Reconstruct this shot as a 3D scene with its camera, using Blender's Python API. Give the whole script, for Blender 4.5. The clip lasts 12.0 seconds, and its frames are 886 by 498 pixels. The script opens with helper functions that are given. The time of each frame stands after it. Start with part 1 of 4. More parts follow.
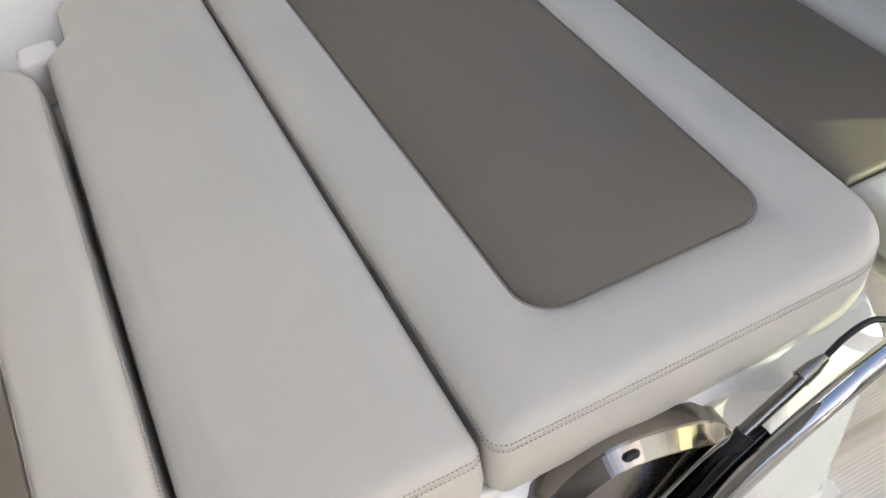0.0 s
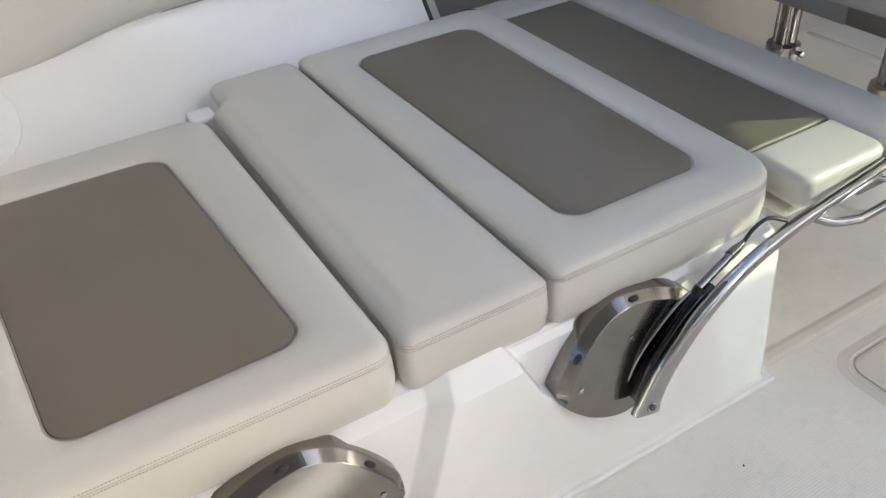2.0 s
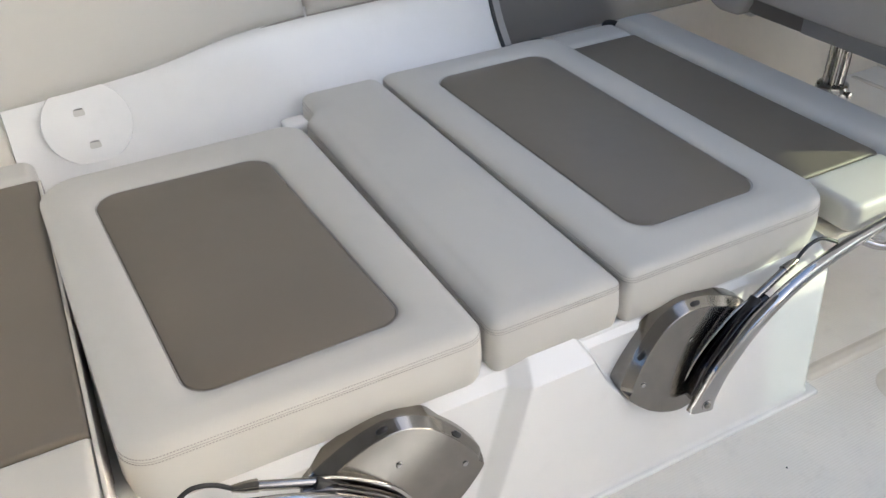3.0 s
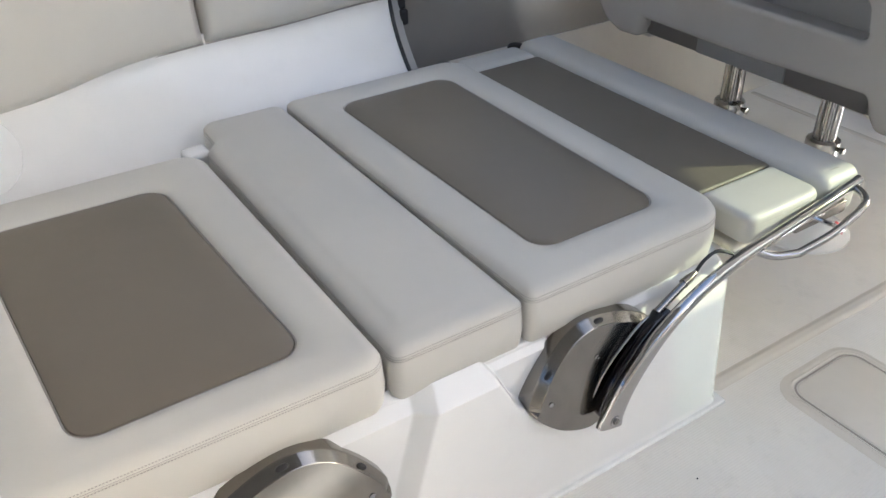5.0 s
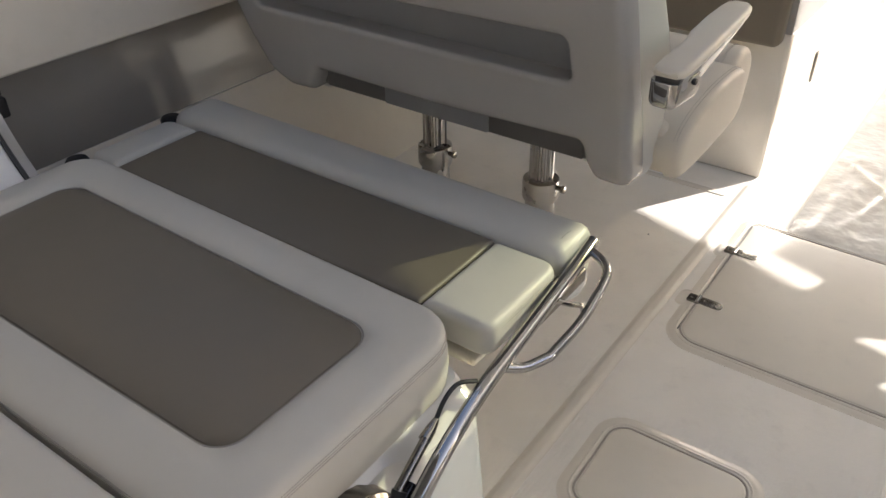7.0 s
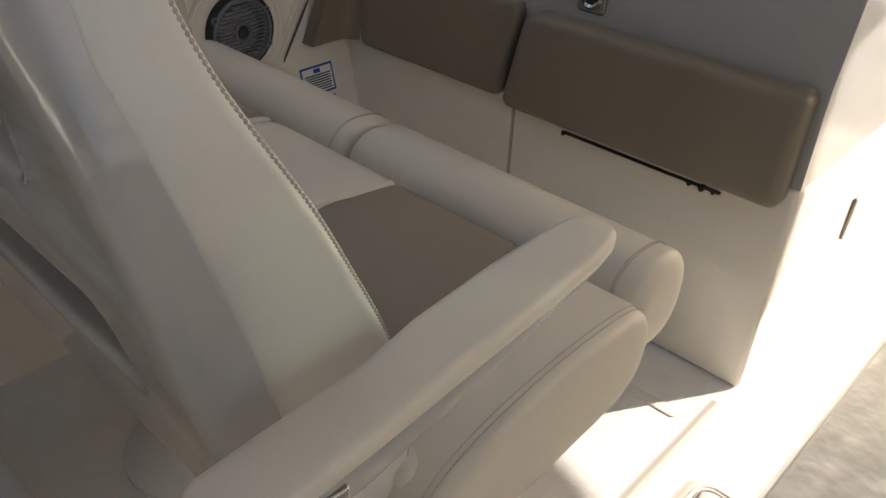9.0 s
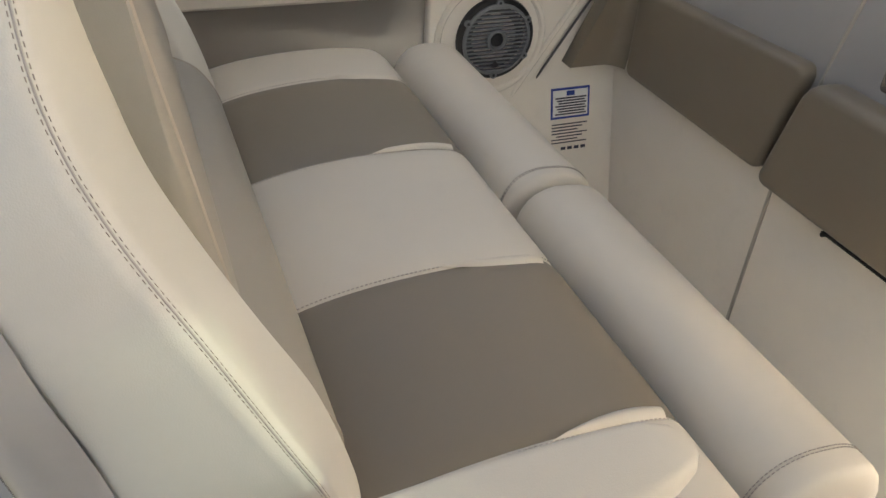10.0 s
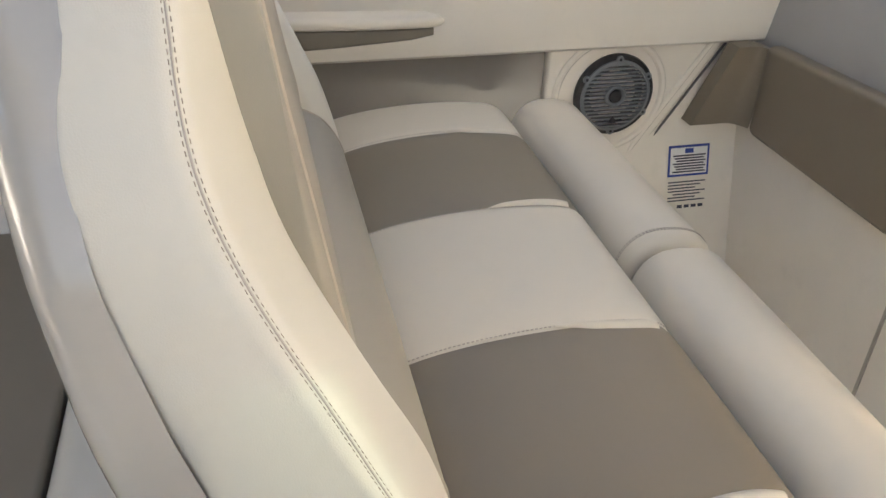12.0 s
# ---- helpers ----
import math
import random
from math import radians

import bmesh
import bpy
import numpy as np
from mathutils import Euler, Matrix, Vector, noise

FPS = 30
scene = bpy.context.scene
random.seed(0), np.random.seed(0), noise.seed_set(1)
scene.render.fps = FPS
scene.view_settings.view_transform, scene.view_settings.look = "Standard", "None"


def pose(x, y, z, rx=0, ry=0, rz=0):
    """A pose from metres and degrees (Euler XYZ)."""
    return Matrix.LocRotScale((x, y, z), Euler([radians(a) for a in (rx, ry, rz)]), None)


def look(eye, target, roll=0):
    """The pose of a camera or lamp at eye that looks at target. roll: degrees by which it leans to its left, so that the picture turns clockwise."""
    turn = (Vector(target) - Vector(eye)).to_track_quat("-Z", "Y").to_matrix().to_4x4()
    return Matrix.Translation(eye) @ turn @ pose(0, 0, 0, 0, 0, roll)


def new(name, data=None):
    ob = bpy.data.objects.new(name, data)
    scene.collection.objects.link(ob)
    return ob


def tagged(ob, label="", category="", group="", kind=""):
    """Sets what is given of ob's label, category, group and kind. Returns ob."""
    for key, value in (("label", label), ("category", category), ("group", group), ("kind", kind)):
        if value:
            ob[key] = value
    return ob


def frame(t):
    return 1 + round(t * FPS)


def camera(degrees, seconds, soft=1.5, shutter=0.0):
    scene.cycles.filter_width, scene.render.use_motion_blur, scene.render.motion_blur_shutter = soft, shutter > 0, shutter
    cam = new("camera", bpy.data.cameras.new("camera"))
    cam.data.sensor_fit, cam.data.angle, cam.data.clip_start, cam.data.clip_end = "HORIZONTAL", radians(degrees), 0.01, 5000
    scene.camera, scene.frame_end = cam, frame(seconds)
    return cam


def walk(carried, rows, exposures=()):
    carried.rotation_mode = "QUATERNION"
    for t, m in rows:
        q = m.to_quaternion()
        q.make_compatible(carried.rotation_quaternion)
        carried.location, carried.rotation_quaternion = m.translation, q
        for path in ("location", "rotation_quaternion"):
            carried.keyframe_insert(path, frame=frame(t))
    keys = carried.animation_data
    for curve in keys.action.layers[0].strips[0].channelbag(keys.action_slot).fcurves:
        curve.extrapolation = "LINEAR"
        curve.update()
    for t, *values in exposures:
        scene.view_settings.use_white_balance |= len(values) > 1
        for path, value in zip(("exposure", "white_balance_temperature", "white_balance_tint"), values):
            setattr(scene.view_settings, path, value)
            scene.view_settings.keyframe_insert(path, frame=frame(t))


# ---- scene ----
cam = camera(57.5, 12.0)
PATH = [
    (0, (0.303, -0.155, 1.067), (-0.937, 0.37, -0.413), -5.1),
    (0.5, (0.451, -0.287, 1.141), (-0.829, 0.313, -0.274), -6.6),
    (1, (0.54, -0.462, 1.199), (-0.729, 0.349, -0.116), -5.3),
    (1.5, (0.638, -0.523, 1.229), (-0.655, 0.362, -0.012), -3.9),
    (2, (0.738, -0.57, 1.206), (-0.668, 0.173, -0.006), -4.5),
    (2.5, (0.781, -0.649, 1.23), (-0.675, 0.012, 0.029), -4.5),
    (3, (0.814, -0.731, 1.255), (-0.653, -0.013, 0.101), -2.4),
    (4.8, (0.822, -0.701, 1.249), (-0.6, 0.168, 0.144), -1.6),
    (5, (0.827, -0.675, 1.247), (-0.585, 0.202, 0.136), -1.4),
    (5.5, (0.793, -0.573, 1.234), (-0.599, 0.301, 0.095), -1.4),
    (6, (0.749, -0.5, 1.222), (-0.607, 0.411, 0.069), -2.5),
    (6.5, (0.613, -0.408, 1.22), (-0.56, 0.737, 0.075), -1.9),
    (7, (0.543, -0.287, 1.21), (-0.45, 1.045, 0.097), -1.0),
    (7.5, (0.477, -0.043, 1.184), (-0.471, 1.331, 0.083), -0.7),
    (7.7, (0.46, 0.04, 1.174), (-0.466, 1.424, 0.066), -0.5),
    (9.3, (0.359, 0.862, 1.093), (-0.865, 1.99, -0.015), 3.4),
    (9.5, (0.339, 0.912, 1.1), (-0.964, 1.946, -0.01), 4.2),
    (10, (0.335, 1.005, 1.096), (-1.167, 1.653, -0.056), 4.0),
    (10.5, (0.356, 1.034, 1.088), (-1.226, 1.346, -0.095), 2.1),
    (11, (0.353, 1.017, 1.109), (-1.252, 1.339, -0.04), 2.5),
    (11.5, (0.347, 1.012, 1.114), (-1.261, 1.458, 0.011), 3.5),
    (12, (0.325, 0.996, 1.104), (-1.314, 1.415, 0.037), 1.8),
]
walk(cam, [(t, look(eye, target, roll)) for t, eye, target, roll in PATH], [(0.0, 2.18, 6150, 9), (0.5, 1.98, 6150, 8), (1.0, 1.87, 6150, 8), (1.5, 1.8, 6100, 8), (2.0, 1.95, 5950, 8), (3.0, 1.97, 5780, 8), (5.0, 1.97, 5850, 8), (5.5, 1.95, 5950, 8), (6.0, 1.93, 6050, 8), (6.5, 1.55, 6500, 10), (7.0, 1.33, 6550, 11), (7.7, 1.32, 6450, 11), (9.3, 1.0, 7000, 10), (9.5, 1.25, 6850, 10), (10.0, 1.87, 6850, 9), (10.5, 2.08, 6750, 9), (12.0, 2.2, 6800, 9)])

# ---------------------------------------------------------------- world, sun, exposure
SUN_AZ, SUN_EL = radians(31), radians(22)
world = bpy.data.worlds.new("sky")
scene.world = world
world.use_nodes = True
sky = world.node_tree.nodes.new("ShaderNodeTexSky")
sky.sky_type = "NISHITA"
sky.sun_disc = False
sky.sun_elevation, sky.sun_rotation = SUN_EL, SUN_AZ
sky.dust_density, sky.air_density, sky.ozone_density = 4.0, 0.75, 0.4
world.node_tree.links.new(sky.outputs[0], world.node_tree.nodes["Background"].inputs[0])
world.node_tree.nodes["Background"].inputs[1].default_value = 0.13
sun = new("sun", bpy.data.lights.new("sun", "SUN"))
sun.data.energy, sun.data.angle, sun.data.color = 5.0, radians(0.4), (1.0, 0.975, 0.94)
SUN_DIR = Vector((math.sin(SUN_AZ) * math.cos(SUN_EL), math.cos(SUN_AZ) * math.cos(SUN_EL), math.sin(SUN_EL)))
sun.matrix_world = look(SUN_DIR * 10, (0, 0, 0))


# ---------------------------------------------------------------- materials
def material(name, color, rough=0.5, metal=0.0, vary=0.06, vary_scale=6.0, bump=0.0, bump_scale=400.0,
             bump2=0.0, bump2_scale=8.0, coat=0.0, kind="noise", dirt=0.0, dirt_color=(0.2, 0.17, 0.13)):
    """A node material: base colour with two scales of variation, fine relief and broad unevenness."""
    m = bpy.data.materials.new(name)
    m.use_nodes = True
    nt = m.node_tree
    n, l = nt.nodes, nt.links
    b = n["Principled BSDF"]
    co = n.new("ShaderNodeTexCoord")
    n1 = n.new("ShaderNodeTexNoise")
    n1.inputs["Scale"].default_value, n1.inputs["Detail"].default_value = vary_scale, 5
    l.new(co.outputs["Object"], n1.inputs["Vector"])
    ramp = n.new("ShaderNodeValToRGB")
    e = ramp.color_ramp.elements
    e[0].position, e[1].position = 0.3, 0.7
    e[0].color = (*[c * (1 - vary) for c in color], 1)
    e[1].color = (*[min(1, c * (1 + vary)) for c in color], 1)
    l.new(n1.outputs["Fac"], ramp.inputs["Fac"])
    col = ramp.outputs["Color"]
    if dirt:
        n3 = n.new("ShaderNodeTexNoise")
        n3.inputs["Scale"].default_value, n3.inputs["Detail"].default_value, n3.inputs["Roughness"].default_value = 14, 8, 0.7
        l.new(co.outputs["Object"], n3.inputs["Vector"])
        r3 = n.new("ShaderNodeMapRange")
        r3.inputs["From Min"].default_value, r3.inputs["From Max"].default_value = 0.55, 0.8
        r3.inputs["To Max"].default_value = dirt
        l.new(n3.outputs["Fac"], r3.inputs["Value"])
        mix = n.new("ShaderNodeMix")
        mix.data_type = "RGBA"
        l.new(r3.outputs["Result"], mix.inputs["Factor"])
        l.new(col, mix.inputs["A"])
        mix.inputs["B"].default_value = (*dirt_color, 1)
        col = mix.outputs["Result"]
    l.new(col, b.inputs["Base Color"])
    b.inputs["Metallic"].default_value = metal
    rr = n.new("ShaderNodeMapRange")
    rr.inputs["To Min"].default_value, rr.inputs["To Max"].default_value = max(0.02, rough * 0.8), min(1, rough * 1.2)
    l.new(n1.outputs["Fac"], rr.inputs["Value"])
    l.new(rr.outputs["Result"], b.inputs["Roughness"])
    b.inputs["Coat Weight"].default_value = coat
    b.inputs["Coat Roughness"].default_value = 0.08
    last = None
    for depth, scale, sort in ((bump2, bump2_scale, "noise"), (bump, bump_scale, kind)):
        if not depth:
            continue
        if sort == "noise":
            tex = n.new("ShaderNodeTexNoise")
            tex.inputs["Scale"].default_value, tex.inputs["Detail"].default_value = scale, 3
            out = tex.outputs["Fac"]
        elif sort == "leather":
            tex = n.new("ShaderNodeTexVoronoi")
            tex.inputs["Scale"].default_value = scale
            out = tex.outputs["Distance"]
        else:
            tex = n.new("ShaderNodeTexWave")
            tex.inputs["Scale"].default_value = scale
            tex.inputs["Distortion"].default_value = 0.0
            out = tex.outputs["Fac"]
        l.new(co.outputs["Object"], tex.inputs["Vector"])
        bp = n.new("ShaderNodeBump")
        bp.inputs["Strength"].default_value = 1.0
        bp.inputs["Distance"].default_value = depth
        l.new(out, bp.inputs["Height"])
        if last:
            l.new(last, bp.inputs["Normal"])
        last = bp.outputs["Normal"]
    if last:
        l.new(last, b.inputs["Normal"])
    return m


VINYL = material("vinyl_pale", (0.605, 0.583, 0.53), 0.42, vary=0.03, vary_scale=3, bump=0.00007, bump_scale=1100, kind="leather",
                 bump2=0.003, bump2_scale=5, dirt=0.12, dirt_color=(0.42, 0.38, 0.33))
VINYL_GREY = material("vinyl_taupe", (0.182, 0.156, 0.119), 0.45, vary=0.05, vary_scale=4, bump=0.00008, bump_scale=1100, kind="leather",
                      bump2=0.004, bump2_scale=5)
# Warmer copies of the two vinyls: warm bounced light put into the colour.
VINYL_WARM = material("vinyl_warm", (0.63, 0.572, 0.48), 0.42, vary=0.03, vary_scale=3, bump=0.00007, bump_scale=1100, kind="leather",
                       bump2=0.003, bump2_scale=5, dirt=0.12, dirt_color=(0.42, 0.37, 0.31))
VINYL_GREY_WARM = material("vinyl_taupe_warm", (0.212, 0.177, 0.13), 0.45, vary=0.05, vary_scale=4, bump=0.00008, bump_scale=1100, kind="leather",
                     bump2=0.004, bump2_scale=5)
# Back pads: cream vinyl darkened, their shade put into the colour.
VINYL_SHADED = material("vinyl_shaded", (0.295, 0.275, 0.235), 0.6, vary=0.03, vary_scale=3, bump=0.00007, bump_scale=1100, kind="leather",
                      bump2=0.003, bump2_scale=5)
THREAD = material("thread_grey", (0.42, 0.395, 0.365), 0.8, vary=0.1)
THREAD_TAN = material("thread_tan", (0.40, 0.355, 0.305), 0.8, vary=0.1)
# Grey of the cords along seams: the shade of the seam in colour.
SEAM_SHADE = material("seam_shade_cord", (0.40, 0.375, 0.345), 0.7, vary=0.1)
GEL = material("gelcoat_white", (0.87, 0.86, 0.835), 0.18, vary=0.02, coat=0.3, bump2=0.002, bump2_scale=3, dirt=0.05)
GEL_CREAM = material("gelcoat_cream", (0.80, 0.745, 0.655), 0.22, vary=0.03, coat=0.25, bump2=0.002, bump2_scale=3, dirt=0.1)
NONSKID = material("nonskid_cream", (0.86, 0.82, 0.755), 0.55, vary=0.04, bump=0.00033, bump_scale=58, kind="wave", bump2=0.0005, bump2_scale=60, dirt=0.15)
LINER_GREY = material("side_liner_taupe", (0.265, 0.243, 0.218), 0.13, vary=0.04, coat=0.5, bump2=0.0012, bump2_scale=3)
SHELL = material("moulded_shell_grey", (0.36, 0.348, 0.335), 0.18, vary=0.03, coat=0.6, bump2=0.0015, bump2_scale=6)
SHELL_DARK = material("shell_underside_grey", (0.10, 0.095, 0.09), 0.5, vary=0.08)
SHELL_MID = material("flap_and_slot_shade_grey", (0.19, 0.192, 0.20), 0.45, vary=0.06)
STEEL = material("polished_steel", (0.45, 0.44, 0.43), 0.04, metal=1.0, vary=0.04, vary_scale=30)
STEEL_DULL = material("brushed_steel", (0.27, 0.253, 0.228), 0.15, metal=1.0, vary=0.08, vary_scale=25, dirt=0.25, dirt_color=(0.25, 0.23, 0.2))
STEEL_DARK = material("dark_steel", (0.055, 0.054, 0.056), 0.12, metal=1.0, vary=0.08, vary_scale=25)
ALUMINIUM = material("satin_aluminium", (0.50, 0.49, 0.47), 0.28, metal=1.0, vary=0.05, vary_scale=20)
BLACK = material("black_plastic", (0.012, 0.012, 0.013), 0.4, vary=0.2)
SPEAKER = material("speaker_grey", (0.16, 0.17, 0.18), 0.4, vary=0.05)
WHITE_LABEL = material("label_white", (0.78, 0.78, 0.76), 0.4, vary=0.02)
BLUE_LABEL = material("label_blue", (0.03, 0.06, 0.28), 0.4, vary=0.02)
INK = material("label_ink", (0.05, 0.05, 0.07), 0.5, vary=0.05)
RED = material("label_red", (0.55, 0.03, 0.03), 0.4, vary=0.05)
# Colour that stands in for the shade inside narrow gaps.
GAP_SHADE = material("gap_shade_grey", (0.38, 0.34, 0.29), 0.6, vary=0.1)


# Grey of the unseen sheets added to block sky light.
BLOCKER = material("grey_blocker", (0.26, 0.265, 0.275), 0.8, vary=0.06, bump=0.0003, bump_scale=900)


def diffuser_cloth(name, tint):
    """Pale sheet for an added, unseen diffuser: lets part of the light through, scattered."""
    m = bpy.data.materials.new(name)
    m.use_nodes = True
    n, l = m.node_tree.nodes, m.node_tree.links
    n.remove(n["Principled BSDF"])
    thru, back, mix = n.new("ShaderNodeBsdfTranslucent"), n.new("ShaderNodeBsdfDiffuse"), n.new("ShaderNodeMixShader")
    thru.inputs[0].default_value = (*tint, 1)
    back.inputs[0].default_value = (*tint, 1)
    mix.inputs[0].default_value = 0.3
    l.new(thru.outputs[0], mix.inputs[1])
    l.new(back.outputs[0], mix.inputs[2])
    l.new(mix.outputs[0], n["Material Output"].inputs[0])
    return m


DIFFUSER = diffuser_cloth("pale_diffuser_cloth", (0.72, 0.73, 0.73))


def tinted_glass(name, tint):
    m = bpy.data.materials.new(name)
    m.use_nodes = True
    n, l = m.node_tree.nodes, m.node_tree.links
    n.remove(n["Principled BSDF"])
    see, gloss, mix = n.new("ShaderNodeBsdfTransparent"), n.new("ShaderNodeBsdfGlossy"), n.new("ShaderNodeMixShader")
    see.inputs[0].default_value = (*tint, 1)
    gloss.inputs["Roughness"].default_value = 0.02
    mix.inputs[0].default_value = 0.06
    l.new(see.outputs[0], mix.inputs[1])
    l.new(gloss.outputs[0], mix.inputs[2])
    l.new(mix.outputs[0], n["Material Output"].inputs[0])
    return m


# Tints of the unseen panes, set for colour and strength of the sun patches.
GLASS = tinted_glass("tinted_glass", (0.475, 0.485, 0.385))
GLASS_DARK = tinted_glass("dark_tinted_glass", (0.195, 0.235, 0.205))
FILM = material("protective_film", (0.68, 0.655, 0.61), 0.3, vary=0.05, coat=0.5, bump2=0.012, bump2_scale=9)


# ---------------------------------------------------------------- mesh helpers
def finish(bm, name, mat, smooth=True):
    bmesh.ops.recalc_face_normals(bm, faces=bm.faces[:])
    me = bpy.data.meshes.new(name)
    bm.to_mesh(me)
    bm.free()
    me.materials.append(mat)
    if smooth:
        for p in me.polygons:
            p.use_smooth = True
        me.set_sharp_from_angle(angle=radians(38))
    return me


def empty(name, at, label, category, group=""):
    ob = new(name)
    ob.location = at
    ob.empty_display_size = 0.05
    return tagged(ob, label, category, group)


def part(name, bm, mat, parent=None, label="", smooth=True):
    """Links a bmesh given in world places as one mesh object under a thing or part."""
    ob = new(name, finish(bm, name, mat, smooth))
    if parent is not None:
        ob.parent = parent
        ob.matrix_parent_inverse = Matrix.Translation(-parent.location)
    return tagged(ob, label)


def thing(name, bm, mat, label, category, group="", kind="", smooth=True):
    return tagged(part(name, bm, mat, None, label, smooth), "", category, group, kind)


def soft(t):
    t = min(1.0, max(0.0, t))
    return t * t * (3 - 2 * t)


def loft(bm, rings, closed=True, cap0=True, cap1=True):
    vs = [[bm.verts.new(p) for p in r] for r in rings]
    k = len(vs[0])
    for a, b in zip(vs, vs[1:]):
        for i in range(k if closed else k - 1):
            j = (i + 1) % k
            bm.faces.new((a[i], a[j], b[j], b[i]))
    if cap0:
        bm.faces.new(vs[0][::-1])
    if cap1:
        bm.faces.new(vs[-1])
    return vs


def outline(corners, d=0.0, seg=7, inner=0.05):
    """A polygon of (u, v, radius) corners, anticlockwise, moved inwards by d, with rounded corners."""
    n = len(corners)
    pts = [Vector(c[:2]) for c in corners]
    out = []
    lines = []
    for i in range(n):
        a, b = pts[i], pts[(i + 1) % n]
        t = (b - a).normalized()
        lines.append((a + Vector((-t.y, t.x)) * d, t))
    for i in range(n):
        (p0, t0), (p1, t1) = lines[i - 1], lines[i]
        cross = t0.x * t1.y - t0.y * t1.x
        if abs(cross) < 1e-5:
            c = p1.copy()
        else:
            w = p1 - p0
            c = p0 + t0 * ((w.x * t1.y - w.y * t1.x) / cross)
        r = corners[i][2]
        r = max(r - d, min(inner, 0.004 + 0.6 * d)) if cross > 0 else r + d
        ang = abs(math.atan2(cross, t0.dot(t1)))
        cut = r * math.tan(ang / 2)
        a, b = c - t0 * cut, c + t1 * cut
        side = 1 if cross > 0 else -1
        mid = a + Vector((-t0.y, t0.x)) * r * side
        for k in range(seg + 1):
            f = ang * k / seg * side
            q = a - mid
            out.append(mid + Vector((q.x * math.cos(f) - q.y * math.sin(f), q.x * math.sin(f) + q.y * math.cos(f))))
    return out


def dense(loop, step):
    """A closed 2D loop with long edges cut to about step."""
    out = []
    for a, b in zip(loop, loop[1:] + loop[:1]):
        k = max(1, int((b - a).length / step))
        out += [a.lerp(b, i / k) for i in range(k)]
    return out


def flat(p, w):
    return Vector((p.x, p.y, w))


def side(p, w):
    return Vector((w, p.x, p.y))


def front(p, w):
    return Vector((p.x, w, p.y))


def slab(corners, w0, w1, r, place=flat, seg=5, r0=None, inner=0.05):
    """A prism of a rounded polygon between w0 and w1 with rounded rims."""
    bm = bmesh.new()
    r0 = r if r0 is None else r0
    rings = []
    for k in range(seg + 1):
        f = math.pi / 2 * k / seg
        rings.append((r0 * (1 - math.sin(f)), w0 + r0 * (1 - math.cos(f))))
    for k in range(seg + 1):
        f = math.pi / 2 * k / seg
        rings.append((r * (1 - math.cos(f)), w1 - r * (1 - math.sin(f))))
    loft(bm, [[place(p, w) for p in outline(corners, d, inner=inner)] for d, w in rings])
    return bm


def smooth_path(points, per=8):
    pts = [Vector(p) for p in points]
    pts = [pts[0] * 2 - pts[1]] + pts + [pts[-1] * 2 - pts[-2]]
    out = []
    for i in range(1, len(pts) - 2):
        a, b, c, d = pts[i - 1:i + 3]
        for k in range(per):
            t = k / per
            out.append(0.5 * ((2 * b) + (c - a) * t + (2 * a - 5 * b + 4 * c - d) * t * t + (3 * b - a - 3 * c + d) * t ** 3))
    out.append(pts[-2])
    return out


def tube(path, radius, seg=14, bm=None, cap=True, radii=None):
    bm = bm or bmesh.new()
    rings = []
    up = Vector((0.13, 0.21, 0.97)).normalized()
    for i, p in enumerate(path):
        t = (path[min(i + 1, len(path) - 1)] - path[max(i - 1, 0)]).normalized()
        s = up.cross(t)
        s = (s if s.length > 1e-3 else Vector((1, 0, 0)).cross(t)).normalized()
        u = t.cross(s)
        r = radii[i] if radii else radius
        rings.append([p + s * math.cos(a) * r + u * math.sin(a) * r for a in (2 * math.pi * k / seg for k in range(seg))])
        up = u
    loft(bm, rings, cap0=cap, cap1=cap)
    return bm


def turned(profile, at, axis="z", seg=24, bm=None):
    """A solid of revolution of (radius, height) points about an axis through at."""
    bm = bm or bmesh.new()
    rings = []
    for r, h in profile:
        ring = []
        for k in range(seg):
            a = 2 * math.pi * k / seg
            c, s = max(r, 0.0004) * math.cos(a), max(r, 0.0004) * math.sin(a)
            v = {"z": Vector((c, s, h)), "x": Vector((h, c, s)), "y": Vector((s, h, c))}[axis]
            ring.append(Vector(at) + v)
        rings.append(ring)
    loft(bm, rings)
    return bm


def annulus(profile, at, axis="z", seg=24):
    """A turned ring with a closed section and an open middle."""
    bm = turned(profile, at, axis, seg)
    bmesh.ops.delete(bm, geom=[f for f in bm.faces if len(f.verts) > 4], context="FACES_ONLY")
    bm.verts.ensure_lookup_table()
    n = len(bm.verts)
    for k in range(seg):
        j = (k + 1) % seg
        bm.faces.new((bm.verts[n - seg + k], bm.verts[n - seg + j], bm.verts[j], bm.verts[k]))
    return bm


def box(x0, x1, y0, y1, z0, z1, bm=None):
    bm = bm or bmesh.new()
    bmesh.ops.create_cube(bm, size=1, matrix=Matrix.LocRotScale(((x0 + x1) / 2, (y0 + y1) / 2, (z0 + z1) / 2), None, (x1 - x0, y1 - y0, z1 - z0)))
    return bm


def rim_box(x0, x1, y0, y1, z0, z1, r=0.01):
    bm = box(x0, x1, y0, y1, z0, z1)
    bmesh.ops.bevel(bm, geom=bm.edges[:], offset=r, segments=3, affect="EDGES", profile=0.5)
    return bm


